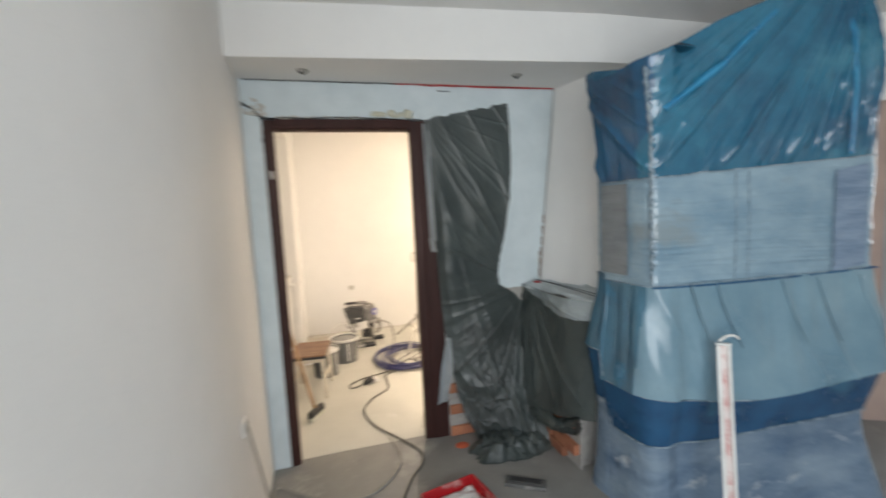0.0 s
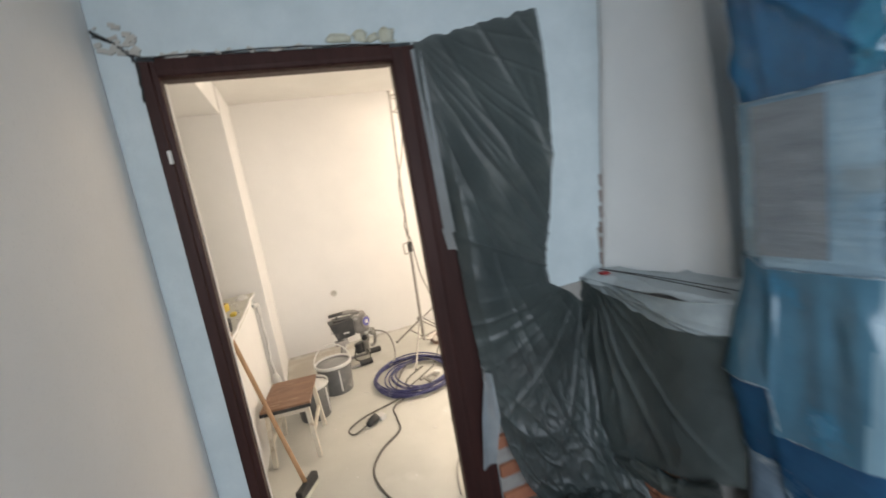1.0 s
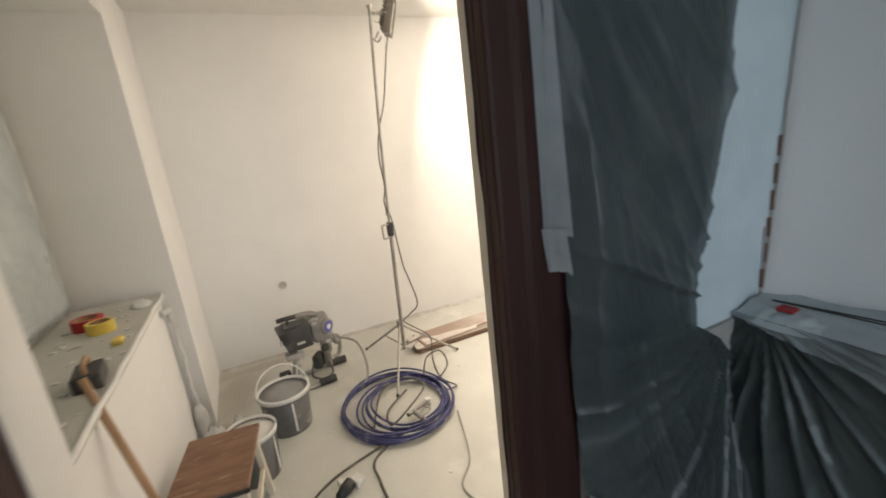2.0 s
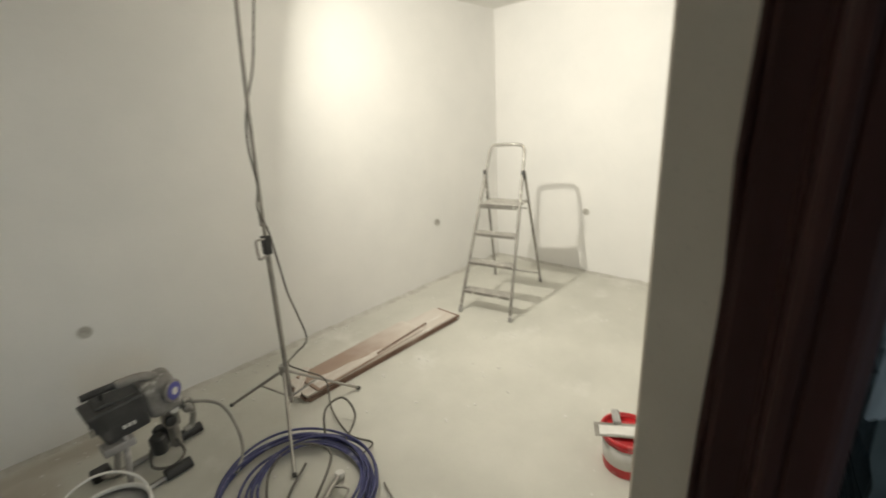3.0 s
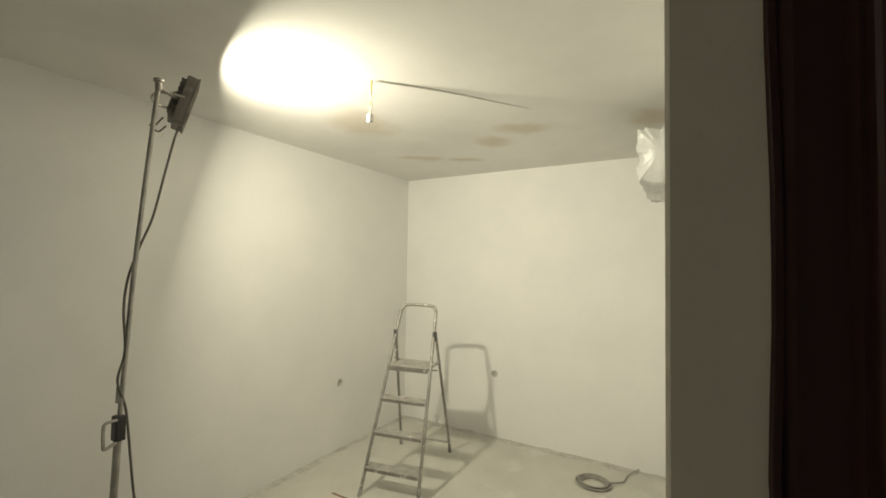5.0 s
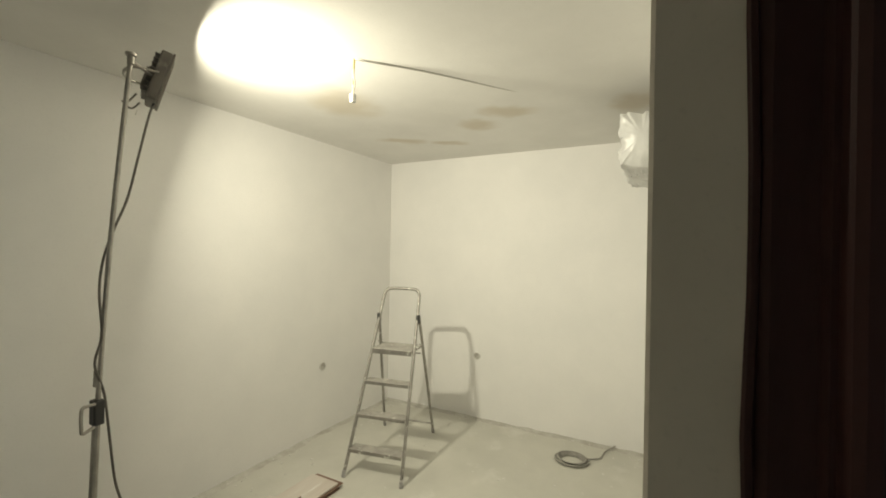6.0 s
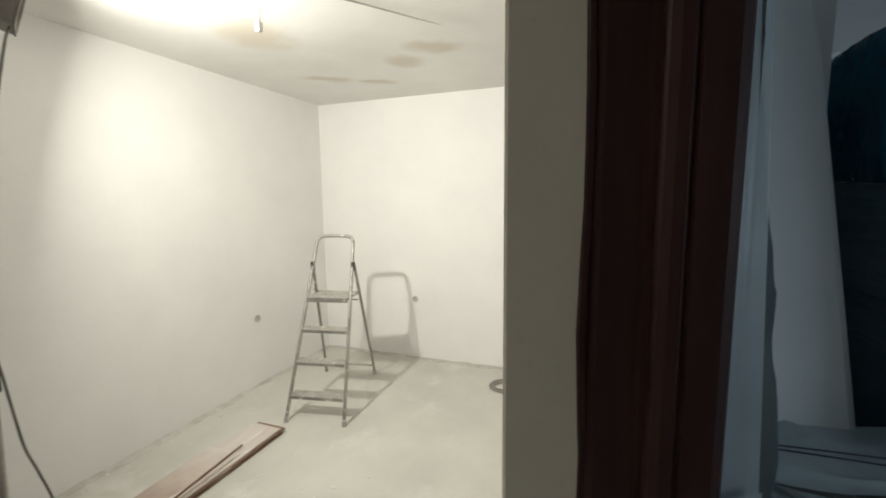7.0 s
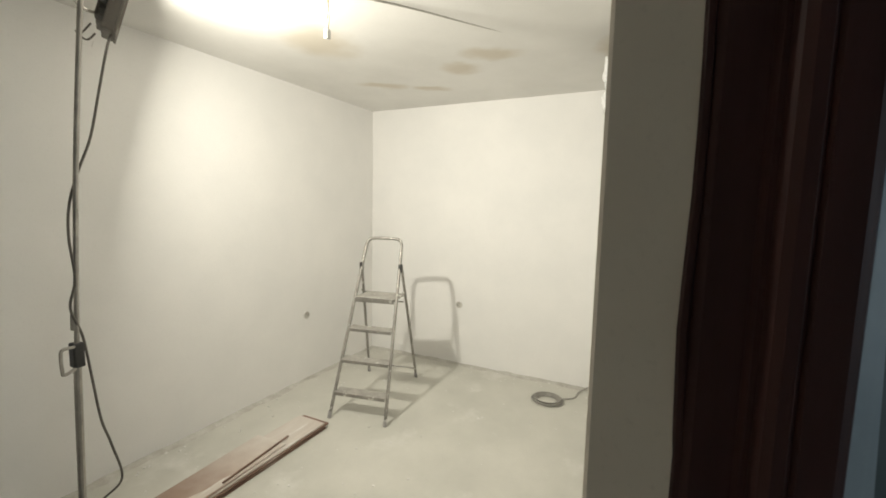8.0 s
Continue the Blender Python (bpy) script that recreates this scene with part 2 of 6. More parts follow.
M_white = surface("white_plastic", (0.72, 0.71, 0.68), (0.64, 0.63, 0.60), 12.0, 0.45, 0.05, 140)
M_paste = surface("grey_filler_paste", (0.30, 0.30, 0.295), (0.24, 0.24, 0.235), 8.0, 0.55, 0.4, 50, bump_scale=14, dist=0.02)
M_wood = surface("brown_plywood_seat", (0.25, 0.135, 0.075), (0.17, 0.085, 0.05), 6.0, 0.5, 0.15, 60, stretch=(1, 5, 5), c3=(0.36, 0.25, 0.17), spots=10.0)
M_leg = surface("cream_painted_leg", (0.68, 0.63, 0.52), (0.56, 0.50, 0.40), 9.0, 0.5, 0.15, 90, c3=(0.35, 0.27, 0.18), spots=11.0)
M_handle = surface("pale_beech_handle", (0.45, 0.28, 0.15), (0.36, 0.21, 0.11), 6.0, 0.5, 0.1, 80, stretch=(5, 5, 0.6))
M_plank = surface("red_brown_trim_board", (0.225, 0.140, 0.100), (0.155, 0.092, 0.066), 3.0, 0.5, 0.12, 60, stretch=(0.7, 3, 3), c3=(0.45, 0.38, 0.33), spots=2.4, random_tint=0.15)
M_plankdust = surface("dust_veiled_brown_board", (0.310, 0.220, 0.172), (0.370, 0.280, 0.225), 2.2, 0.6, 0.12, 60, stretch=(1, 1.5, 1), c3=(0.27, 0.175, 0.13), spots=1.6)


def dust_along(m, a, b, colour):
    """Plaster dust that thickens along the board from a to b metres."""
    N, L = m.node_tree.nodes, m.node_tree.links
    base = N["Principled BSDF"].inputs["Base Color"]
    old = base.links[0].from_socket
    tc, sp, nt, ad, mr, mx = (N.new("ShaderNode" + k) for k in ("TexCoord", "SeparateXYZ", "TexNoise", "Math", "MapRange", "Mix"))
    nt.inputs["Scale"].default_value = 9.0
    L.new(tc.outputs["Object"], sp.inputs[0])
    L.new(tc.outputs["Object"], nt.inputs["Vector"])
    ad.operation = "MULTIPLY_ADD"
    L.new(nt.outputs["Fac"], ad.inputs[0])
    ad.inputs[1].default_value = 0.35
    L.new(sp.outputs["X"], ad.inputs[2])
    mr.inputs["From Min"].default_value, mr.inputs["From Max"].default_value = a + 0.17, b + 0.17
    L.new(ad.outputs[0], mr.inputs["Value"])
    mx.data_type = "RGBA"
    L.new(mr.outputs["Result"], mx.inputs["Factor"])
    L.new(old, mx.inputs["A"])
    mx.inputs["B"].default_value = (*colour, 1)
    L.new(mx.outputs["Result"], base)


dust_along(M_plankdust, 0.35, 1.0, (0.64, 0.60, 0.55))
M_plankpale = surface("plaster_dusted_board", (0.62, 0.58, 0.53), (0.55, 0.49, 0.44), 3.0, 0.65, 0.15, 60, stretch=(0.7, 4, 4), c3=(0.72, 0.70, 0.67), spots=4.0)
M_red = surface("red_plastic", (0.52, 0.02, 0.025), (0.42, 0.015, 0.02), 9.0, 0.35, 0.05, 120, c3=(0.6, 0.3, 0.28), spots=8.0)
M_redtape = surface("red_tape", (0.50, 0.03, 0.03), (0.30, 0.02, 0.02), 14.0, 0.5, 0.1, 120)
M_yellow = surface("yellow_tape", (0.75, 0.58, 0.10), (0.68, 0.5, 0.08), 14.0, 0.45, 0.05, 120)
M_orange = surface("orange_red_cloth", (0.55, 0.12, 0.05), (0.45, 0.08, 0.04), 14.0, 0.6, 0.2, 120)
M_bluetape = surface("blue_masking_tape", (0.03, 0.05, 0.27), (0.02, 0.035, 0.20), 14.0, 0.6, 0.1, 120)
M_peach = surface("bare_peach_plaster", (0.50, 0.37, 0.31), (0.42, 0.31, 0.27), 3.0, 0.85, 0.3, 90)
M_greycoat = surface("grey_primed_panel", (0.36, 0.40, 0.43), (0.31, 0.35, 0.38), 3.0, 0.5, 0.15, 90)
M_orangewood = surface("orange_pine_frame", (0.58, 0.25, 0.10), (0.50, 0.20, 0.08), 6.0, 0.45, 0.1, 60, stretch=(5, 5, 0.5))
M_foam = surface("yellow_mounting_foam", (0.62, 0.62, 0.52), (0.52, 0.51, 0.40), 14.0, 0.85, 0.7, 60, bump_scale=30, dist=0.01)
M_dark = surface("dark_hole", (0.02, 0.02, 0.02), (0.03, 0.03, 0.03), 9.0, 0.8, 0.0)
M_levelwhite = surface("worn_white_level", (0.70, 0.70, 0.68), (0.60, 0.59, 0.56), 9.0, 0.45, 0.1, 90)
M_levelpink = surface("worn_pink_strip", (0.56, 0.32, 0.30), (0.68, 0.60, 0.57), 14.0, 0.5, 0.1, 90, c3=(0.70, 0.68, 0.65), spots=18.0, contrast=(0.42, 0.56))
M_bag = surface("white_plastic_bag", (0.72, 0.72, 0.70), (0.60, 0.60, 0.59), 6.0, 0.35, 0.7, 60, dist=0.012, crease=((20, 30, 10), (0.035, 0.05, 0.12)))
M_wire = surface("yellow_white_wire", (0.60, 0.50, 0.16), (0.66, 0.58, 0.30), 25.0, 0.5, 0.0)
M_violetfloor = surface("dark_violet_floor", (0.16, 0.11, 0.12), (0.11, 0.08, 0.09), 3.0, 0.4, 0.1, 90)

M_glass = bpy.data.materials.new("window_glass")
M_glass.use_nodes = True
gp = M_glass.node_tree.nodes["Principled BSDF"]
gp.inputs["Transmission Weight"].default_value, gp.inputs["Roughness"].default_value = 1.0, 0.02

M_skyglow = bpy.data.materials.new("daylight_pane")
M_skyglow.use_nodes = True
sg_p = M_skyglow.node_tree.nodes["Principled BSDF"]
sg_p.inputs["Emission Color"].default_value, sg_p.inputs["Emission Strength"].default_value = (0.82, 0.95, 1.0, 1), 1.6

# ---------------------------------------------------------------- mesh helpers


def mesh_ob(name, bm, material, smooth=False):
    bmesh.ops.recalc_face_normals(bm, faces=bm.faces)
    me = bpy.data.meshes.new(name)
    bm.to_mesh(me)
    bm.free()
    me.materials.append(material)
    if smooth:
        for p in me.polygons:
            p.use_smooth = True
    return new(name, me)


def part(name, bm, material, parent, label="", smooth=False):
    ob = mesh_ob(name, bm, material, smooth)
    ob.parent = parent
    return tagged(ob, label) if label else ob


def thing(name, label, category, m=None, group="", kind=""):
    ob = tagged(new(name), label, category, group, kind)
    ob.empty_display_size = 0.05
    if m is not None:
        ob.matrix_world = m
    return ob


def structure(name, bm, material, label="", category="", smooth=False):
    return tagged(mesh_ob(name, bm, material, smooth), label, category, kind="structure")


def box(x0, y0, z0, x1, y1, z1, bevel=0.0, bm=None, segs=2):
    own = bmesh.new()
    bmesh.ops.create_cube(own, size=1.0)
    bmesh.ops.scale(own, vec=(abs(x1 - x0), abs(y1 - y0), abs(z1 - z0)), verts=own.verts)
    bmesh.ops.translate(own, vec=((x0 + x1) / 2, (y0 + y1) / 2, (z0 + z1) / 2), verts=own.verts)
    if bevel:
        bmesh.ops.bevel(own, geom=own.edges[:], offset=bevel, segments=segs, affect="EDGES", profile=0.5)
    return join(bm, own)


def join(bm, other):
    if bm is None:
        return other
    me = bpy.data.meshes.new("tmp")
    other.to_mesh(me)
    other.free()
    bm.from_mesh(me)
    bpy.data.meshes.remove(me)
    return bm


def moved(bm, m):
    bmesh.ops.transform(bm, matrix=m, verts=bm.verts)
    return bm


def prism(points, z0, z1, bm=None):
    """A closed outline in the xy plane, drawn up from z0 to z1."""
    own = bmesh.new()
    lo = [own.verts.new((x, y, z0)) for x, y in points]
    hi = [own.verts.new((x, y, z1)) for x, y in points]
    n = len(points)
    own.faces.new(lo[::-1])
    own.faces.new(hi)
    for i in range(n):
        own.faces.new((lo[i], lo[(i + 1) % n], hi[(i + 1) % n], hi[i]))
    return join(bm, own)


def smooth_path(pts, n=8):
    pts = [Vector(p) for p in pts]
    out = []
    for i in range(len(pts) - 1):
        a, b, c, d = pts[max(i - 1, 0)], pts[i], pts[i + 1], pts[min(i + 2, len(pts) - 1)]
        for k in range(n):
            t = k / n
            out.append(0.5 * ((2 * b) + (c - a) * t + (2 * a - 5 * b + 4 * c - d) * t * t + (3 * b - a - 3 * c + d) * t ** 3))
    return out + [pts[-1]]


def tube(pts, r, sides=8, n=8, bm=None, smooth=True):
    """A round tube along a path; r is a radius or one radius for each end."""
    path = smooth_path(pts, n) if smooth else [Vector(p) for p in pts]
    own = bmesh.new()
    rings, up = [], Vector((0, 0, 1))
    for i, p in enumerate(path):
        d = (path[min(i + 1, len(path) - 1)] - path[max(i - 1, 0)]).normalized()
        if abs(d.dot(up)) > 0.97:
            up = Vector((1, 0, 0)) if abs(d.x) < 0.9 else Vector((0, 1, 0))
        s = d.cross(up).normalized()
        up = s.cross(d).normalized()
        rad = r if not isinstance(r, tuple) else r[0] + (r[1] - r[0]) * i / (len(path) - 1)
        rings.append([own.verts.new(p + (s * math.cos(a) + up * math.sin(a)) * rad) for a in [2 * math.pi * k / sides for k in range(sides)]])
    for a, b in zip(rings, rings[1:]):
        for k in range(sides):
            own.faces.new((a[k], a[(k + 1) % sides], b[(k + 1) % sides], b[k]))
    own.faces.new(rings[0][::-1])
    own.faces.new(rings[-1])
    return join(bm, own)


def lathe(profile, at=(0, 0, 0), sides=40, bm=None, closed=False):
    """Profile of (radius, height) turned round the z axis."""
    own = bmesh.new()
    rings = [[own.verts.new((at[0] + r * math.cos(2 * math.pi * k / sides), at[1] + r * math.sin(2 * math.pi * k / sides), at[2] + z)) for k in range(sides)] for r, z in profile]
    pairs = list(zip(rings, rings[1:])) + ([(rings[-1], rings[0])] if closed else [])
    for a, b in pairs:
        for k in range(sides):
            own.faces.new((a[k], a[(k + 1) % sides], b[(k + 1) % sides], b[k]))
    if not closed:
        own.faces.new(rings[0][::-1])
        own.faces.new(rings[-1])
    return join(bm, own)


def sheet(fn, nu, nv, bm=None, thick=0.0):
    """A surface fn(u, v) with u and v from 0 to 1; with thickness it is closed."""
    own = bmesh.new()
    g = [[own.verts.new(fn(i / nu, j / nv)) for j in range(nv + 1)] for i in range(nu + 1)]
    for i in range(nu):
        for j in range(nv):
            own.faces.new((g[i][j], g[i + 1][j], g[i + 1][j + 1], g[i][j + 1]))
    if thick:
        bmesh.ops.recalc_face_normals(own, faces=own.faces)
        bmesh.ops.solidify(own, geom=own.faces[:], thickness=thick)
    return join(bm, own)


def nz(x, y, z, s=1.0):
    return noise.noise(Vector((x * s, y * s, z * s)))


def lerp_pts(pts, t):
    """Value along a list of tuples at t from 0 to 1."""
    f = t * (len(pts) - 1)
    i = min(int(f), len(pts) - 2)
    k = f - i
    return tuple(a + (b - a) * k for a, b in zip(pts[i], pts[i + 1]))


def table(rows, x):
    """Linear interpolation in rows of (x, value)."""
    for (a, va), (b, vb) in zip(rows, rows[1:]):
        if x <= b:
            return va + (vb - va) * max(0, (x - a) / (b - a))
    return rows[-1][1]


# ---------------------------------------------------------------- the bright room
BACK, RIGHT = 2.852, 4.278
structure("floor_room", box(-0.7, 0.06, -0.12, 4.45, 3.05, 0.0), M_floor, "dusty pale concrete screed floor of the room", "floor")
structure("wall_back", box(-0.7, BACK, 0, 4.45, BACK + 0.15, CEIL), M_wall, "white plastered back wall with socket holes", "wall")
structure("wall_right", box(RIGHT, 0.174, 0, RIGHT + 0.15, BACK, CEIL), M_wall, "white plastered side wall", "wall")
structure("ceiling_room", box(-0.7, 0.0, CEIL, 4.45, 3.05, CEIL + 0.15), M_ceil, "white ceiling with yellowish filler stains and painted shade over the air conditioner", "ceiling")

# door wall: hall face y = 0, room face y = 0.174
wd = box(0.92, 0.0, 0, 4.45, 0.174, CEIL)
wd = box(-0.12, 0.0, 0, -0.017, 0.106, 2.09, bm=wd)
wd = box(-0.12, 0.106, 0, -0.031, 0.174, 2.09, bm=wd)
wd = box(-0.12, 0.0, 2.09, 0.92, 0.174, CEIL, bm=wd)
structure("wall_door", wd, M_patch, "roughly skimmed wall round the doorway", "wall")
structure("reveal_plaster", prism([(0.862, 0.107), (0.880, 0.177), (0.884, 0.181), (0.925, 0.181), (0.925, 0.107)], 0, 2.09), M_reveal, "smooth plastered door reveal, its warm shade put into the colour", "reveal")
structure("reveal_plaster_side", prism([(0.029, 0.107), (0.019, 0.186), (-0.03, 0.186), (-0.03, 0.107)], 0, 2.06), M_wall, "smooth plastered door reveal", "reveal")
structure("reveal_plaster_head", box(-0.03, 0.107, 2.06, 0.92, 0.176, 2.09), M_wall, "smooth plastered door reveal above", "reveal")
structure("wall_door_room_face", box(0.9255, 0.174, 0, 4.272, 0.1805, CEIL), M_wall, "white painted room face of the door wall", "wall")

# window side: pillar, parapet, lintel, recess
structure("pillar", box(-0.55, 2.11, 0, -0.02, BACK, CEIL), M_wall, "white plastered pillar beside the window recess", "pillar")
structure("pillar_near", box(-0.55, 0.174, 0, -0.04, 0.42, CEIL), M_wall, "white plastered wall pier", "wall")
structure("lintel", box(-0.55, 0.42, 2.34, -0.03, 2.11, CEIL), M_wall, "white plastered lintel over the window recess", "lintel")
structure("parapet", box(-0.50, 0.42, 0, -0.115, 2.05, 0.875), M_wall, "white low wall under the window", "wall")
structure("window_sill", box(-0.50, 0.42, 0.875, -0.09, 2.05, 0.905, 0.006), M_floor, "dusty window sill with plaster crumbs", "sill")
structure("wall_window", box(-0.70, 0.174, 0, -0.551, 3.0, CEIL), M_wall, "outer wall behind the window recess", "wall")
win = thing("window_room", "white window covered with crumpled grey film", "window", kind="structure")
for a in ((-0.545, 0.50, 0.92, -0.50, 0.56, 2.32), (-0.545, 2.02, 0.92, -0.50, 2.08, 2.32), (-0.545, 0.56, 0.92, -0.50, 2.02, 0.98), (-0.545, 0.56, 2.26, -0.50, 2.02, 2.32), (-0.545, 1.28, 0.98, -0.50, 1.34, 2.26)):
    part("window_frame", box(*a, 0.006), M_white, win)
part("pane", box(-0.530, 0.56, 0.98, -0.524, 1.28, 2.26), M_glass, win)
part("pane", box(-0.530, 1.34, 0.98, -0.524, 2.02, 2.26), M_glass, win)
part("film", sheet(lambda u, v: (-0.49 + 0.02 * nz(u * 3, v * 5, 1, 2.0), 0.56 + 1.46 * u, 0.93 + 1.3 * v), 40, 40, thick=0.002), M_filmlight, win, smooth=True)

# filled cable groove across the ceiling, from the lamp outlet
structure("ceiling_groove", tube([(2.071, 1.520, CEIL), (2.366, 1.275, CEIL), (2.683, 1.054, CEIL), (2.84, 0.945, CEIL + 0.003)], (0.009, 0.003), 8, 6), M_spill, "cable groove across the ceiling", "groove", True)

# sockets: round holes with a plaster rim
for name, at, axis in (("socket_hole", (0.562, BACK, 0.575), "y"), ("socket_hole", (3.276, BACK, 0.591), "y"), ("socket_hole", (RIGHT, 1.80, 0.607), "x")):
    turn = pose(*at, 90, 0, 0) if axis == "y" else pose(*at, 0, -90, 0)
    sk = thing(name, "round empty wall socket box with bare wires", "socket", turn, "wall socket boxes")
    part("rim", lathe([(0.036, 0.0), (0.036, 0.006), (0.030, 0.007), (0.030, -0.0)], closed=True, sides=28), M_white, sk)
    part("cup", lathe([(0.030, 0.0005), (0.030, 0.0020)], sides=28), M_spill, sk)
    part("wire", tube([(-0.012, 0.005, 0.002), (0.0, 0.012, 0.018), (0.014, -0.004, 0.012), (0.004, -0.012, 0.003)], 0.0018, 6, 5), M_greycable, sk)

# ---------------------------------------------------------------- door frame
door = thing("door_frame", "dark mahogany-stained door frame, no leaf, plaster-flecked edges", "door frame", kind="structure")


def jamb_profile(side):
    """Outline of a jamb: hall face, bead, rebate, grooved inner face."""
    out = [(0.160, -0.003), (0.160, 0.030), (0.060, 0.106), (0.030, 0.107), (0.024, 0.098), (0.024, 0.070), (0.016, 0.066), (0.016, 0.062), (0.004, 0.058), (0.0, 0.052),
           (0.0, 0.044), (0.003, 0.041), (0.0, 0.038), (0.0, 0.018), (0.003, 0.012), (0.010, 0.009), (0.050, 0.006), (0.064, -0.002), (0.100, -0.003), (0.154, -0.004)]
    return [(0.832 + x, y) if side > 0 else (0.036 - x * 0.35, y) for x, y in out]


part("jamb", prism(jamb_profile(1), 0, 2.078), M_frame, door)
part("jamb", prism(jamb_profile(-1), 0, 2.078), M_frame, door)
head = prism([(2.018 + x * 0.42, y) for x, y in ((0.160, -0.004), (0.160, 0.106), (0.030, 0.107), (0.024, 0.098), (0.024, 0.070), (0.012, 0.062), (0.0, 0.052), (0.0, 0.010), (0.014, -0.010), (0.030, -0.006), (0.060, -0.011), (0.150, -0.008))], 0.037, 0.831)
part("head", moved(head, Matrix(((0, 0, 1, 0), (0, 1, 0, 0), (1, 0, 0, 0), (0, 0, 0, 1)))), M_frame, door)
part("keeper_plate", box(0.004, -0.007, 1.745, 0.017, 0.003, 1.79, 0.003), M_white, door, "white-splashed metal hinge plate")


def ragged_strip(rows, wide, seed):
    """A thin irregular ridge along a polyline."""
    own = None
    rnd = random.Random(seed)
    pts = []
    for a, b in zip(rows, rows[1:]):
        for k in range(6):
            p = Vector(a).lerp(Vector(b), k / 6)
            pts.append(p + Vector([rnd.uniform(-1, 1) * wide * 0.5 for _ in range(3)]))
    return tube(pts + [Vector(rows[-1])], wide, 6, 2)


part("filler_edge", ragged_strip([(0.862, 0.108, 0.02), (0.862, 0.108, 0.7), (0.862, 0.108, 1.4), (0.862, 0.108, 2.03)], 0.0045, 3), M_frame, door, "ragged dark sealant edge")

# ---------------------------------------------------------------- hall shell
structure("floor_hall", box(-0.4, -5.0, -0.12, 6.5, 0.058, 0.0), M_hallfloor, "grey concrete screed floor of the hall", "floor")
# the gap from y -4.18 to -2.82 is unseen, added for the fill lamp
lw = box(-0.30, -2.82, 0, -0.122, 0.0, 2.56)
lw = box(-0.30, -5.0, 0, -0.122, -4.18, 2.56, bm=lw)
lw = box(-0.30, -4.18, 0, -0.122, -2.82, 0.8, bm=lw)
lw = box(-0.30, -4.18, 2.3, -0.122, -2.82, 2.56, bm=lw)
structure("wall_left", lw, M_wall, "smooth white hall wall", "wall")
structure("ceiling_hall", box(-0.4, -5.0, 2.56, 6.5, 0.0, 2.70), M_ceil_hall, "white hall ceiling", "ceiling")
structure("beam", prism([(-0.122, 0.0), (-0.122, -0.35), (1.858, -0.52), (3.42, -0.52), (3.42, 0.0)], 2.30, 2.56), M_wall, "white boxed beam over the doorway niche", "beam")
# return wall of the niche, leaning a little, over a low brick parapet
rw = bmesh.new()
RW_LOW = ((1.70, 0.0), (1.775, -0.27), (1.850, -0.540), (1.856, -0.554), (1.868, -0.560), (2.05, -0.560), (2.05, 0.0))
RW_TOP = ((1.858, 0.0), (1.900, -0.19), (1.942, -0.375), (1.948, -0.387), (1.960, -0.392), (2.05, -0.392), (2.05, 0.0))
low_row = [rw.verts.new((x, y, 0.97)) for x, y in RW_LOW]
top_row = [rw.verts.new((x, y, 2.30)) for x, y in RW_TOP]
for k in range(len(low_row)):
    f = rw.faces.new((low_row[k - 1], low_row[k], top_row[k], top_row[k - 1]))
    f.smooth = k in (3, 4)
rw.faces.new(low_row)
rw.faces.new(top_row[::-1])
bmesh.ops.recalc_face_normals(rw, faces=rw.faces)
structure("wall_return", rw, M_wall, "white plastered side of the doorway niche", "wall")
structure("wall_hall", box(2.05, -0.498, 0, 3.42, -0.35, 2.30), M_wall, "white hall wall behind the wrapped furniture", "wall")
structure("parapet_core", box(1.60, -0.60, 0, 2.05, 0.0, 0.965), M_mortar, "mortar core of the low brick wall", "wall")
# far end of the hall, turned a little
FA, FB = Vector((3.30, -0.63, 0)), Vector((4.25, -1.165, 0))
fd = (FB - FA).normalized()
fn = Vector((fd.y, -fd.x, 0))
far_m = Matrix(((fd.x, -fn.x, 0, FA.x), (fd.y, -fn.y, 0, FA.y), (0, 0, 1, 0), (0, 0, 0, 1)))
flen = (FB - FA).length
structure("wall_far", moved(box(0, 0, 0, flen, 0.12, 2.05), far_m), M_peach, "bare peach plaster wall with taped film", "wall")
structure("wall_far_upper", moved(box(-0.1, -0.03, 2.05, flen + 0.1, 0.12, 2.56), far_m), M_wall, "white wall above the peach plaster", "wall")
structure("film_panel", moved(box(0.42, -0.006, 0.62, 1.0, -0.002, 1.86, 0.001), far_m), M_greycoat, "grey film panel taped to the wall", "film")
def torn_tape(a, z, w, h, seed):
    """A torn strip of tape with ragged ends, bent off the wall a little."""
    def fn(u, v):
        x = a + (u - 0.5) * w * (1 + 0.35 * nz(v * 3, seed, 1, 2)) + 0.3 * h * nz(u * 2, v * 2, seed, 2)
        return (x, -0.010 - 0.012 * abs(nz(u * 2, v * 3, seed, 2)), z + (v - 0.5) * h * (1 + 0.3 * nz(u * 4, seed, 5, 2)))
    return moved(sheet(fn, 10, 10, thick=0.0012), far_m)


for k, (a, z, w, h) in enumerate(((0.64, 1.31, 0.13, 0.05), (0.60, 1.33, 0.05, 0.06), (1.00, 1.78, 0.05, 0.07), (1.02, 1.50, 0.05, 0.08), (0.97, 1.44, 0.07, 0.05), (0.98, 1.31, 0.06, 0.05), (0.98, 0.80, 0.05, 0.12), (1.02, 0.26, 0.06, 0.08), (1.01, 0.10, 0.06, 0.08))):
    tagged(mesh_ob("blue_tape", torn_tape(a, z, w, h, k + 0.5), M_bluetape), "torn strip of blue masking tape on the wall", "tape", "blue tape strips")
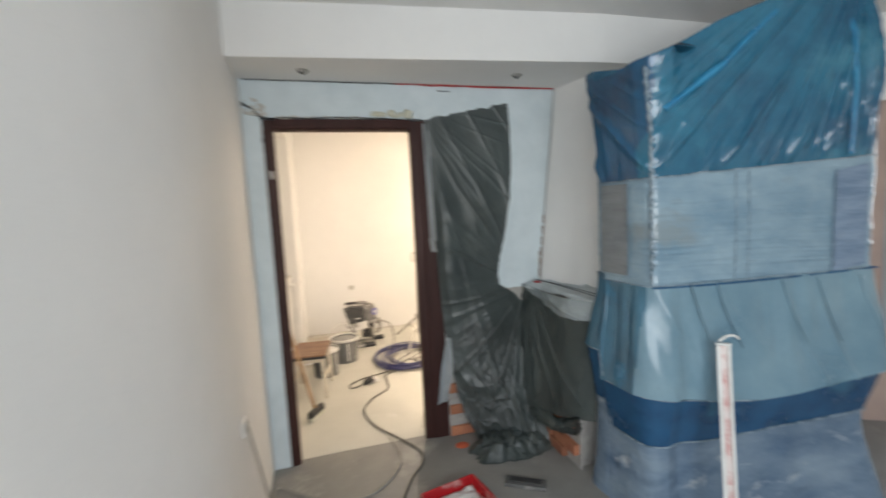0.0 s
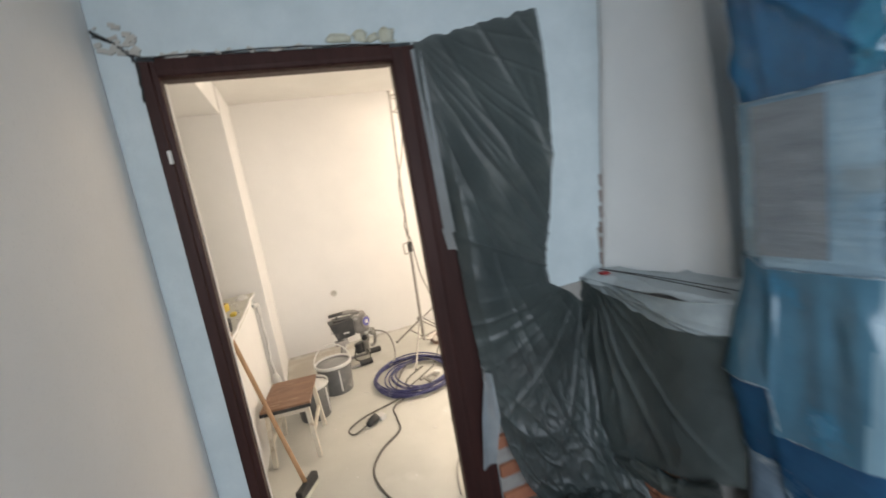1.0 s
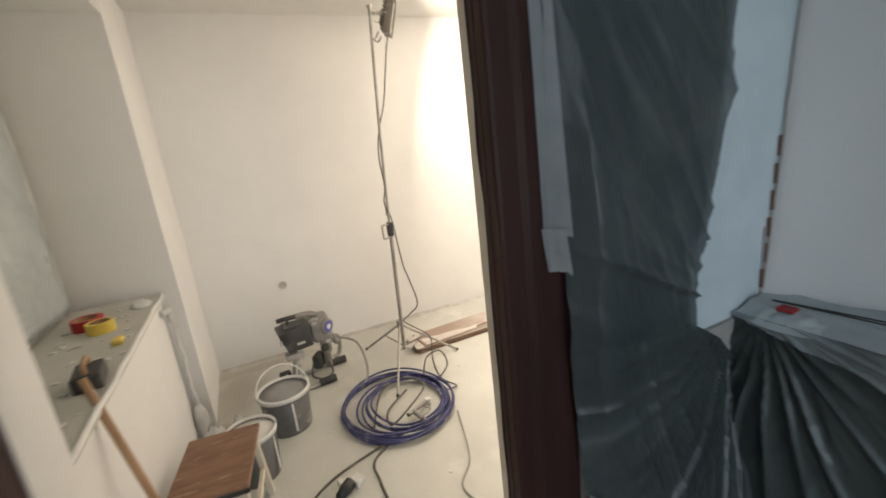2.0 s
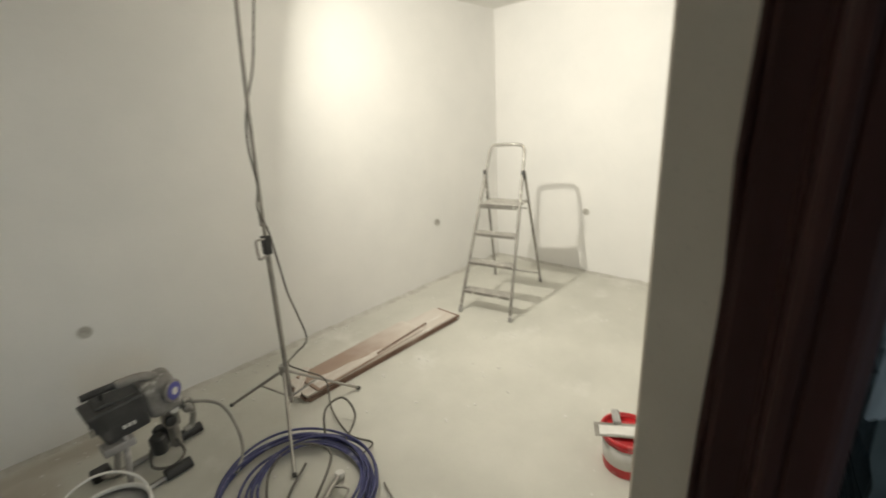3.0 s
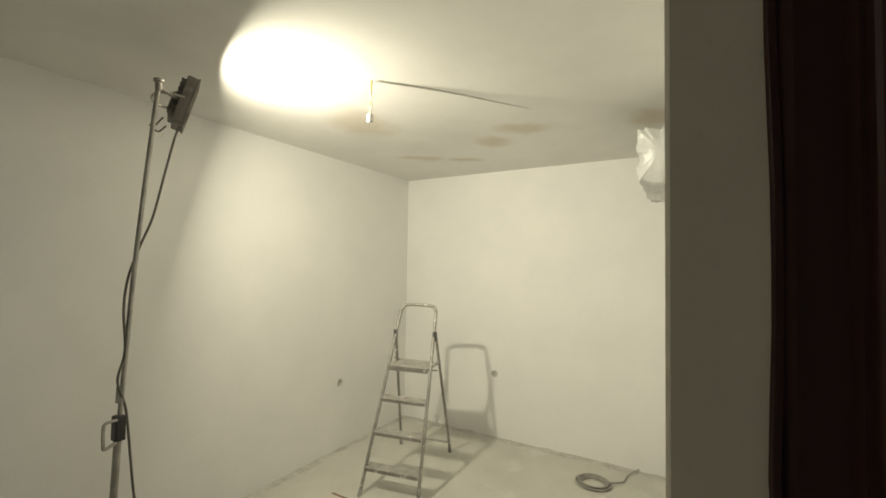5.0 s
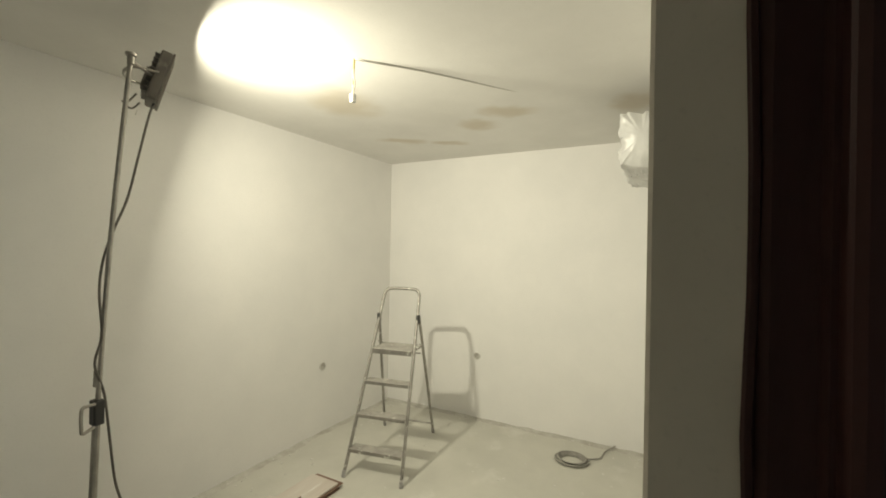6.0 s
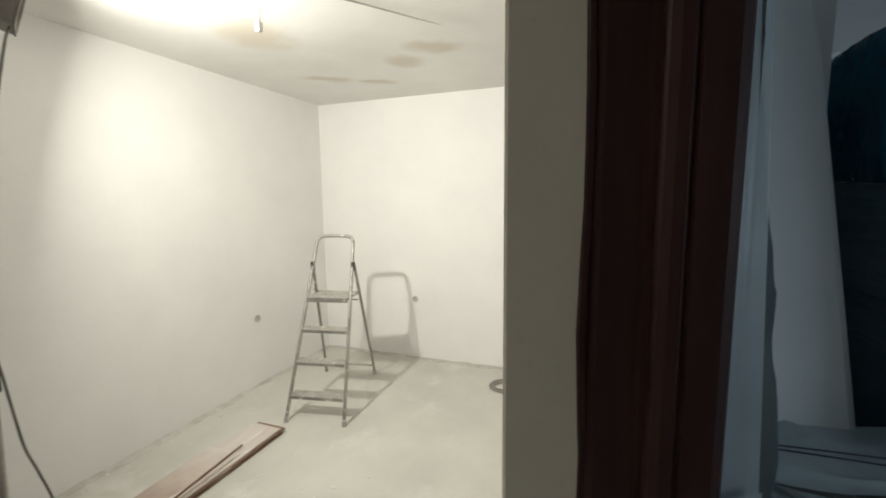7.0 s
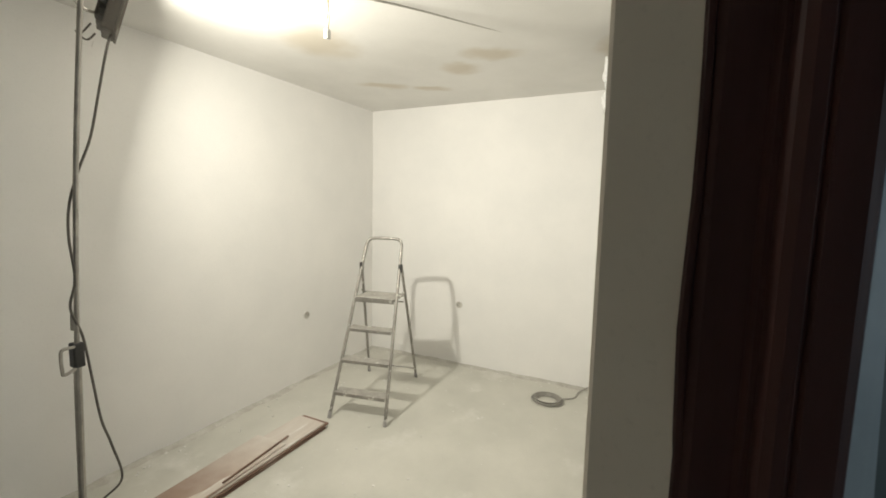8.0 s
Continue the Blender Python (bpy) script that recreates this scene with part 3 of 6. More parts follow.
tagged(mesh_ob("film_shred", moved(sheet(lambda u, v: (1.035 + (u - 0.5) * 0.09 * (1 + 0.5 * nz(v * 6, 2, 1, 2)) + 0.03 * nz(v * 4, 7, 1, 2), -0.022 - 0.03 * abs(nz(u * 2, v * 7, 3, 2)), 0.92 + 0.98 * v), 14, 70), far_m), M_veil, True), "torn clear film hanging beside the far doorway", "plastic film")
# side wall with the doorway to a warm room
structure("wall_side", box(4.25, -1.165, 0, 4.40, -1.19, 2.56), M_peach, "narrow pier beside the far doorway", "wall")
structure("wall_side_far", box(4.25, -5.0, 0, 4.40, -2.05, 2.56), M_wall, "white hall side wall", "wall")
structure("wall_side_over", box(4.25, -2.05, 2.08, 4.40, -1.19, 2.56), M_wall, "white wall above the far doorway", "wall")
fdoor = thing("door_frame_far", "orange pine door frame of a further doorway", "door frame", kind="structure")
part("jamb", box(4.235, -1.19, 0, 4.30, -1.25, 2.08, 0.006), M_orangewood, fdoor)
part("jamb", box(4.235, -1.98, 0, 4.41, -2.05, 2.08, 0.006), M_orangewood, fdoor)
part("head", box(4.235, -1.26, 2.01, 4.41, -1.98, 2.08, 0.006), M_orangewood, fdoor)
part("dark_edge", box(4.225, -1.175, 0, 4.235, -1.19, 2.09), M_frame, fdoor, "dark brown frame edge")
structure("floor_far_room", box(4.42, -3.0, 0.002, 6.5, 0.0, 0.006), M_violetfloor, "dark violet floor of the further room", "floor")
structure("wall_far_room", box(6.35, -2.0, 0, 6.5, 0.5, 2.56), M_peach, "peach wall of the further room", "wall")
fw = thing("window_far", "bright window of the further room", "window", kind="structure")
part("pane", box(6.342, -1.90, 1.02, 6.346, -0.72, 1.98), M_skyglow, fw, "bright daylight pane")
for a in ((6.315, -1.95, 0.97, 6.349, -0.67, 1.02), (6.315, -1.95, 1.98, 6.349, -0.67, 2.03), (6.315, -1.95, 1.02, 6.349, -1.90, 1.98), (6.315, -0.72, 1.02, 6.349, -0.67, 1.98), (6.320, -1.33, 1.02, 6.341, -1.28, 1.98)):
    part("window_frame", box(*a, 0.004), M_white, fw)
structure("wall_far_room_side", box(4.40, 0.20, 0, 6.5, 0.30, 2.56), M_peach, "peach side wall of the further room", "wall")
# unseen end wall of the hall, its opening added for the daylight lamp
ew = box(-0.4, -5.0, 0, -0.08, -4.85, 2.56)
ew = box(1.32, -5.0, 0, 4.4, -4.85, 2.56, bm=ew)
ew = box(-0.08, -5.0, 0, 1.32, -4.85, 0.8, bm=ew)
ew = box(-0.08, -5.0, 2.3, 1.32, -4.85, 2.56, bm=ew)
structure("wall_end", ew, M_wall, "unseen white end wall of the hall with an opening added for daylight", "wall")

# soffit holes and the red chalk line
for x, y in ((0.228, -0.19), (1.45, -0.25)):
    sp = thing("spot_hole", "round downlight hole with loose wires", "light fitting", pose(x, y, 2.299), "downlight holes")
    part("rim", lathe([(0.030, 0.0), (0.030, -0.003), (0.020, -0.004), (0.020, 0.0)], closed=True, sides=20), M_greycable, sp)
    part("wire", tube([(0.02, 0, -0.002), (0.0, 0.004, -0.018), (-0.022, 0, -0.008)], 0.004, 6, 5), M_black, sp)
structure("red_edge", ragged_strip([(0.75, -0.006, 2.296), (1.2, -0.006, 2.295), (1.84, -0.006, 2.297)], 0.006, 5), M_redtape, "red sealant edge under the beam", "trim")
structure("dark_joint", ragged_strip([(-0.1, -0.004, 2.298), (0.4, -0.004, 2.297), (0.76, -0.005, 2.296)], 0.0035, 6), M_black, "dark open joint under the beam", "joint")
structure("plaster_crack", ragged_strip([(-0.115, -0.003, 2.16), (-0.06, -0.004, 2.135), (-0.035, -0.004, 2.10), (0.01, -0.006, 2.088), (0.25, -0.006, 2.092), (0.5, -0.006, 2.096), (0.8, -0.006, 2.086)], 0.0032, 9), M_dark, "ragged crack above the door frame", "crack")
structure("corner_joint", ragged_strip([(1.84, -0.006, 2.29), (1.80, -0.006, 1.9), (1.745, -0.006, 1.45), (1.70, -0.006, 1.02)], 0.004, 12), M_mortar, "rough open corner joint", "joint")
for k, (x, z, w, h) in enumerate(((0.60, 2.112, 0.09, 0.036), (0.70, 2.118, 0.045, 0.044), (0.755, 2.112, 0.035, 0.034), (0.80, 2.116, 0.06, 0.046))):
    own = box(x, -0.014, z - h / 2, x + w, 0.0, z + h / 2, 0.012, segs=3)
    for v in own.verts:
        v.co += Vector((nz(*v.co, 40), 0.4 * nz(*v.co, 55), nz(v.co.z, v.co.x, 3, 35))) * 0.018
    tagged(mesh_ob("mounting_foam", own, M_foam, True), "yellowish mounting foam lump above the door frame", "foam", "foam lumps")
rnd = random.Random(17)
own = bmesh.new()
for k in range(46):
    near = k < 26
    x, z = (rnd.uniform(-0.115, 0.0), 2.10 + abs(rnd.gauss(0, 0.035))) if near else (rnd.uniform(-0.02, 0.56), 2.088 + abs(rnd.gauss(0, 0.006)))
    q = rnd.uniform(0.004, 0.013)
    c = moved(box(-q * rnd.uniform(0.8, 2.4), -0.006, -q * 0.6, q, 0.002, q * 0.6), pose(x, -0.001, z, rnd.uniform(-12, 12), rnd.uniform(-35, 35), 0))
    c.verts.index_update()
    vmap = [own.verts.new(v.co) for v in c.verts]
    for f in c.faces:
        own.faces.new([vmap[v.index] for v in f.verts])
    c.free()
tagged(mesh_ob("broken_plaster", own, M_spill), "broken plaster crumbs round the head of the frame", "plaster", kind="stuff")
structure("corner_break", ragged_strip([(-0.118, -0.004, 2.175), (-0.085, -0.004, 2.15), (-0.06, -0.004, 2.135), (-0.03, -0.004, 2.105), (-0.015, -0.004, 2.07), (-0.02, -0.004, 1.95)], 0.0042, 23), M_dark, "dark open break in the plaster beside the frame", "crack")
structure("film_nick", ragged_strip([(1.02, -0.004, 2.262), (1.06, -0.004, 2.259), (1.10, -0.004, 2.262)], 0.003, 24), M_black, "short dark nick in the plaster", "crack")
hs = thing("wall_socket", "white wall socket box with a grey cable", "socket", pose(-0.122, -0.72, 0.64), "")
part("plate", box(0, -0.035, -0.035, 0.012, 0.035, 0.035, 0.004), M_white, hs)
part("cup", moved(lathe([(0.024, 0.0), (0.024, 0.003)], sides=24), pose(0.012, 0, 0, 0, 90, 0)), M_greycable, hs)
tagged(mesh_ob("wall_cable", tube([(-0.105, -0.72, 0.63), (-0.09, -0.66, 0.45), (-0.085, -0.52, 0.2), (-0.09, -0.35, 0.03), (-0.08, -0.2, 0.01), (0.05, -0.30, 0.008), (0.25, -0.43, 0.008), (0.45, -0.42, 0.008), (0.62, -0.2, 0.008), (0.60, 0.1, 0.008)], 0.006, 8, 8), M_greycable, True), "pale grey cable down the wall and over the floor", "cable")

# ---------------------------------------------------------------- films in the niche
LEFT_EDGE = [(-0.1, 1.19), (0.0, 1.15), (0.2, 1.065), (0.52, 1.0), (0.91, 0.975), (1.28, 0.955), (1.67, 0.940), (2.07, 0.915), (2.3, 0.905)]
RIGHT_EDGE = [(0.0, 1.56), (0.85, 1.565), (0.93, 1.50), (1.0, 1.385), (1.08, 1.37), (1.4, 1.45), (1.75, 1.503), (2.1, 1.491), (2.3, 1.49)]


def ridge(a, b, seed, sharp=3.2):
    """Sharp crease lines of a creased film."""
    return max(0.0, 1 - abs(noise.noise(Vector((a, b, seed)))) * sharp) ** 2


def niche_film(u, v):
    """Grey film from the head of the door down to the floor, gathered at a knot on the ledge."""
    z = 0.02 + (2.065 + 0.105 * u + 0.018 * nz(u * 5, 1, 2, 2)) * v
    x0, x1 = table(LEFT_EDGE, z), table(RIGHT_EDGE, z)
    x = x0 + (x1 - x0) * u
    low = max(0.0, (0.85 - z) / 0.85)
    belly = math.sin(math.pi * min(1, u * 1.05))
    y = -0.018 - 0.045 * belly * max(0, 1 - abs(2 * v - 0.7)) - 0.30 * low ** 1.6 * (0.35 + 0.8 * u)
    d1, a1 = math.hypot(2.2 - z, x - 0.82), math.atan2(2.2 - z, x - 0.82)
    d2, a2 = math.hypot(z - 0.97, x - 1.60), math.atan2(x - 1.60, z - 0.97)
    y -= 0.006 * ridge(a1 * 7, d1 * 0.5, 1.5, 5) * min(1, d1 * 1.2)
    y -= 0.0024 * ridge(a1 * 26, d1 * 0.7, 5.5, 5) * min(1, d1) * (0.6 + 0.4 * nz(x, z, 4, 3))
    y -= 0.0016 * ridge(a1 * 55, d1 * 0.9, 8.5, 4) * min(1, d1 * 1.5) * max(0.0, 0.5 + nz(x, z, 9, 2.5))
    y -= 0.006 * ridge(x * 6 + z * 3.2, z * 0.9, 3.5, 5) * min(1, u * 4)
    y -= 0.020 * ridge(a2 * 5.5, d2 * 0.6, 9.5, 5) * max(0.0, 1.1 - d2) * min(1, d2 * 5)
    y -= 0.006 * ridge(a2 * 9 + nz(x, z, 5, 3), d2 * 1.6, 12.5, 5) * max(0.0, 1.0 - d2) * min(1, d2 * 5)
    y -= 0.010 * nz(x * 1.5 + z, z - x, 4, 2.5)
    y -= low * (0.030 * ridge(x * 4 + z * 1.5, z * 1.8, 2.5, 4) + 0.012 * ridge(x * 11 + z * 5, z * 6 - x * 4, 7.5, 4) + 0.006 * ridge(x * 20, z * 17, 6.5, 3.5))
    y -= (0.006 + 0.050 * min(1.0, max(0.0, (1.85 - z) / 0.5))) * math.exp(-((x - x0 - 0.06) / 0.09) ** 2) * min(1.0, max(0.0, (z - 0.55) * 1.3)) * min(1.0, 0.15 + u * 9)
    taut = -0.40 - 1.2 * max(0.0, 1.15 - z) if z < 1.15 else 0.097 - 0.40 * (x - 0.513)
    y = max(y, taut)
    return (x + 0.008 * nz(x, z, 3, 6), min(y, -0.008), max(0.006, z + 0.04 * low * nz(x, z, 9, 8)))


nf = thing("niche_dust_film", "crumpled grey dust film hung over the bare brick wall", "plastic film")
part("hanging_film", sheet(niche_film, 230, 330), M_film, nf, smooth=True)



def crumple(u, v):
    a = u * 2 * math.pi
    w = 1 + 0.22 * nz(math.cos(a), math.sin(a), 4, 2.2) + 0.10 * nz(math.cos(a), math.sin(a), 8, 6)
    x, y = 1.33 + 0.30 * math.cos(a) * v * w, -0.27 + 0.16 * math.sin(a) * v * w
    fold_h = 0.055 * abs(nz(x + 0.4 * y, y, 2, 7)) + 0.045 * abs(nz(x, y, 5, 15)) + 0.020 * abs(nz(x, y, 9, 34))
    return (x + 0.02 * nz(x, y, 1, 11), y + 0.02 * nz(x, y, 7, 11), max(0.005, (0.075 * (1 - v * v) + fold_h) * (1 - v ** 6)))


part("bunched_hem", sheet(crumple, 170, 60), M_film, nf, "bunched film on the floor", smooth=True)


def hem_roll(u, v):
    """Loose rolled hem lying over the bricks of the low wall."""
    y = -0.22 - 0.46 * u
    a = 2 * math.pi * v
    r = 0.030 + 0.016 * nz(y, math.cos(a), math.sin(a), 5) + 0.012 * ridge(y * 9, v * 3, 3.5)
    return (1.535 - 0.05 * (1 - u) + r * 0.8 * math.cos(a) + 0.02 * nz(y, 2, 1, 6), y, 0.18 + 0.10 * u + 0.05 * nz(y, 0, 0, 5) + r * 1.3 * math.sin(a))


part("hem_roll", sheet(hem_roll, 60, 30), M_film, nf, smooth=True)


def parapet_drop(u, v):
    """Film over the face of the low wall; u runs towards the hall, v down."""
    y = -0.01 - 0.71 * u
    z = 0.985 - (0.80 - 0.14 * u) * v
    d, a = math.hypot(1.0 - z, y + 0.08), math.atan2(1.0 - z, y + 0.08)
    x = 1.568 - 0.03 * v - 0.12 * (1 - u) ** 1.5 * v - 0.030 * ridge(a * 4.0, d * 0.6, 4.5, 4.5) * min(1, d * 4) * max(0.1, 1 - d)
    x -= 0.006 * ridge(a * 7 + 2 * nz(y, z, 3, 3), d * 2.0, 2.5, 4) * min(1, d * 4) * (0.4 + 0.6 * nz(y, z, 7, 3)) + 0.003 * ridge(y * 14 + z * 4, z * 5, 8.5)
    x += 0.09 * max(0.0, (u - 0.72) / 0.28) ** 2
    return (x + 0.015 * nz(y, z, 1, 4), y + 0.01 * nz(y, z, 5, 7), z)


def parapet_ledge(u, v):
    y = -0.01 - 0.71 * u
    edge = 1.568 + 0.09 * max(0.0, (u - 0.72) / 0.28) ** 2
    x = edge + (1.71 - 0.285 * y - edge) * v
    return (x, y, 0.983 + 0.014 * ridge(x * 9 + y * 2, y * 3 - x * 4, 1.5) + 0.008 * nz(x, y, 1, 9) + 0.02 * v)


part("parapet_film", sheet(parapet_drop, 130, 130), M_film, nf, smooth=True)
part("end_film", sheet(lambda u, v: (1.630 + 0.06 * u, -0.722 - 0.010 * ridge(u * 5, v * 2, 3.5), 0.003 + 0.98 * v), 30, 40), M_film, nf, smooth=True)


def ledge_fall(u, v):
    """Pale film folded down over the edge of the low wall."""
    fall = (0.012 + 0.115 * min(1.0, u * 1.5) - 0.02 * u + 0.012 * nz(u * 5, 2, 1, 2)) * v
    x, y, z = parapet_drop(u, fall / (0.80 - 0.14 * u))
    d, a = math.hypot(1.0 - z, y + 0.08), math.atan2(1.0 - z, y + 0.08)
    return (x - 0.005 - 0.008 * ridge(a * 16, d * 1.2, 6.5, 4) * v, y, z + 0.004)


part("ledge_fall", sheet(ledge_fall, 140, 30), M_filmpale, nf, "pale film folded down over the ledge", smooth=True)
part("ledge_film", sheet(parapet_ledge, 120, 40), M_filmlight, nf, "pale film folded over the ledge", smooth=True)


def white_gather(u, v):
    """Whitened film bunched over the inner end of the ledge."""
    a = u * 2 * math.pi
    x, y = 1.615 + 0.075 * math.cos(a) * v, -0.12 + 0.12 * math.sin(a) * v
    return (x, y, 0.975 + (0.026 * (1 - v * v) + 0.016 * abs(nz(x, y, 3, 22))) * (1 - v ** 8))


part("white_gather", sheet(white_gather, 60, 20), M_filmlight, nf, "whitened film bunched at the knot", smooth=True)


part("knot_tape", box(1.60, -0.13, 1.004, 1.635, -0.09, 1.014, 0.003), M_redtape, nf, "scrap of red tape")
for k in range(2):
    part("ledge_wire", tube([(1.625 + 0.004 * k, -0.07, 1.020), (1.655 + 0.02 * k, -0.34, 1.016), (1.675 + 0.04 * k, -0.66, 1.008)], 0.0022, 6, 5), M_black, nf, "dark taut cord")


def hanging_strip(x0, x1, y0, y1, z0, z1, phase, spread=1.0):
    """Narrow strip that stands out from the casing."""
    def fn(u, v):
        z = z0 + (z1 - z0) * v
        return (x0 + (x1 - x0) * u + 0.012 * (1 - v) + 0.003 * nz(u * 0.3, z, phase, 4), y0 + (y1 - y0) * (spread + (1 - spread) * (1 - v)) * u - 0.003 * nz(u * 0.4, z * 0.4, phase, 4), z + 0.012 * nz(u, phase, 1, 6) * (1 - v))
    return sheet(fn, 24, 70)


ws = thing("white_film_strip", "whitish film strips hanging beside the dark door frame", "plastic film")
part("upper_strip", hanging_strip(0.912, 0.944, -0.006, -0.052, 1.33, 2.06, 0.5, 0.3), M_strip, ws, smooth=True)
part("torn_end", hanging_strip(0.916, 0.942, -0.008, -0.049, 1.255, 1.345, 1.5), M_strip, ws, smooth=True)
STRIP_L, STRIP_R = [(0.25, 0.906), (0.482, 0.941), (0.691, 0.991)], [(0.239, 0.963), (0.47, 1.018), (0.688, 1.013)]
part("lower_strip", sheet(lambda u, v: (table(STRIP_L, STRIP_L[0][0] + 0.02 * u + (STRIP_L[2][0] - STRIP_L[0][0]) * v) * (1 - u) + table(STRIP_R, STRIP_L[0][0] + (STRIP_L[2][0] - STRIP_L[0][0]) * v) * u, -0.045 - 0.02 * u - 0.008 * math.cos(u * 5 + v * 3), STRIP_L[0][0] + (STRIP_L[2][0] - STRIP_L[0][0]) * v + 0.02 * u * (1 - v)), 10, 40), M_strip, ws, "torn white tail of film", smooth=True)

# ---------------------------------------------------------------- wrapped cupboard
CORNERS = [Vector((1.632, -0.742)), Vector((1.665, -1.08)), Vector((2.72, -1.30)), Vector((2.80, -0.60))]


def outline(n=600):
    """Points round the cupboard with rounded corners, with outward normals."""
    pts, per = [], []
    for i in range(4):
        a, b = CORNERS[i], CORNERS[(i + 1) % 4]
        per.append((b - a).length)
    total = sum(per)
    for k in range(n):
        d = k / n * total
        i = 0
        while d > per[i]:
            d -= per[i]
            i += 1
        a, b = CORNERS[i], CORNERS[(i + 1) % 4]
        pts.append(a.lerp(b, d / per[i]))
    for _ in range(56):
        pts = [(pts[j - 1] + pts[j] * 2 + pts[(j + 1) % n]) / 4 for j in range(n)]
    c = sum(CORNERS, Vector((0, 0))) / 4
    nor = []
    for j in range(n):
        t = pts[(j + 1) % n] - pts[j - 1]
        o = Vector((t.y, -t.x)).normalized()
        nor.append(o if o.dot(pts[j] - c) > 0 else -o)
    return pts, nor


RING, RINGN = outline()


def wrap_part(z0, z1, swell, wrinkle, rows=30, tilt=0.0):
    """A band of film round the cupboard from z0 to z1; swell(v, x) is how far it stands out."""
    own = bmesh.new()
    g = []
    for i in range(rows + 1):
        v = i / rows
        row = []
        for p, o in zip(RING, RINGN):
            side = (p.x - 1.65) / 1.1
            a = z0(side, p) if callable(z0) else z0
            b = z1(side, p) if callable(z1) else z1
            z = a + (b - a) * v
            off = swell(v, side, near_side(p)) + wrinkle(p, z, v)
            row.append(own.verts.new((p.x + o.x * off, p.y + o.y * off, z)))
        g.append(row)
    n = len(RING)
    for i in range(rows):
        for j in range(n):
            own.faces.new((g[i][j], g[i][(j + 1) % n], g[i + 1][(j + 1) % n], g[i + 1][j]))
    return own, g


def near_side(p):
    """1 on the side of the cupboard that faces the niche, 0 elsewhere."""
    return max(0.0, min(1.0, (1.79 - p.x) / 0.06)) if p.y > -1.15 else 0.0


wc = thing("wrapped_cupboard", "tall cupboard wrapped in blue dust film and stretch wrap", "wrapped cupboard")
mid_lo = lambda s, p: 1.13 + 0.03 * s + (0.03 if p.y > -0.8 else 0)
mid_hi = lambda s, p: 1.615 + 0.06 * s
lowline = lambda s, p: 0.64 - 0.05 * math.sin(math.pi * max(0, min(1, s))) + 0.10 * max(0, s - 0.4) + (0.14 if p.y > -0.85 else 0)
baseline = lambda s, p: 0.385 + 0.12 * max(0, s - 0.25) + (0.12 if p.y > -0.85 else 0)
fold = lambda p, z, v: 0.006 * nz(p.x, p.y, z, 9)
bm, _ = wrap_part(0.003, baseline, lambda v, s, q: 0.028 * q + 0.030 * (1 - v) ** 2 + 0.34 * max(0, s - 0.72) * (1 - v) ** 1.5, lambda p, z, v: 0.010 * nz(p.x * 1.2, p.y * 1.2, z * 0.6, 7) + 0.003 * nz(p.x, p.y, z * 5, 8))
part("base_wrap", bm, M_clearbase, wc, "whitish stretch film round the foot", smooth=True)
bm, _ = wrap_part(baseline, lowline, lambda v, s, q: 0.006 + 0.028 * q + 0.045 * v + 0.05 * v * max(0, s - 0.6), lambda p, z, v: 0.007 * nz(p.x, p.y, z, 7))
part("lower_film", bm, M_bluedark, wc, "smooth deep blue film", smooth=True)
bm, _ = wrap_part(lowline, mid_lo, lambda v, s, q: 0.018 + (0.050 + 0.020 * q) * (1 - v) ** 1.3 + 0.09 * (1 - v) * max(0, s - 0.75), lambda p, z, v: (0.008 * ridge((p.x - p.y * 1.4) * 4.5 + 1.1 * v, v * 0.7, 3.5, 5) + 0.008 * math.sin((p.x * 1.0 - p.y * 1.4) * 34 + 6 * nz(p.x, p.y, 0, 3) + 3 * v) * v ** 0.6 * 0.7 + 0.014 * nz(p.x * 1.4, p.y * 1.4, z * 0.7, 6)) * (0.3 + 0.7 * min(1, (1 - v) * 4)), 44)
skirt = part("skirt_film", bm, M_blueskirt, wc, "pale blue film flaring like a skirt", smooth=True)
# towards the niche the skirt takes a deeper blue
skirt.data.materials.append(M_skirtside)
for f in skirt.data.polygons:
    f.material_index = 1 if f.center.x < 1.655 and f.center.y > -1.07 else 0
bm, _ = wrap_part(mid_lo, mid_hi, lambda v, s, q: 0.006, lambda p, z, v: 0.0025 * nz(p.x * 0.5, p.y * 0.5, z * 9, 7) + 0.006 * nz(p.x, p.y, z, 6) + 0.003 * ridge(z * 34 + 0.8 * nz(p.x, p.y, 2, 3), p.x * 1.5 + p.y, 5.5, 3.5), 90)
part("stretch_band", bm, M_blueband, wc, "band of clear stretch wrap over blue film", smooth=True)
top_z = lambda s, p: 2.10 + (0.03 + 0.36 * max(0, min(1, (s - 0.02) / 0.85)) ** 0.8) * max(0.0, min(1.0, (-0.92 - p.y) / 0.22)) + (0.05 if p.y > -0.8 and s < 0.1 else 0)


def top_crease(p, z, v):
    """Creases that run up to the tie at the ceiling."""
    q = p.x + 0.9 * (p.y + 1.1)
    a = math.atan2(2.75 - z, q - 2.55)
    d = math.hypot(2.75 - z, q - 2.55)
    big = 0.026 * ridge(a * 7, d * 0.5, 1.5, 4.0) + 0.013 * ridge(a * 17, d * 0.6, 4.5, 4.0)
    fine = 0.006 * ridge(a * 38 + nz(q, z, 1, 2), d * 0.9, 7.5, 3.5) * max(0.0, 0.6 + nz(q, z, 6, 3)) + 0.004 * ridge(q * 15 - z * 9, z * 5 + q * 3, 2.5, 3.5)
    return (big + fine + 0.014 * nz(p.x, p.y, z, 3)) * min(1, v * 6 + 0.1) * min(1, (1 - v) * 7 + 0.12) * (1 - 0.6 * near_side(p))


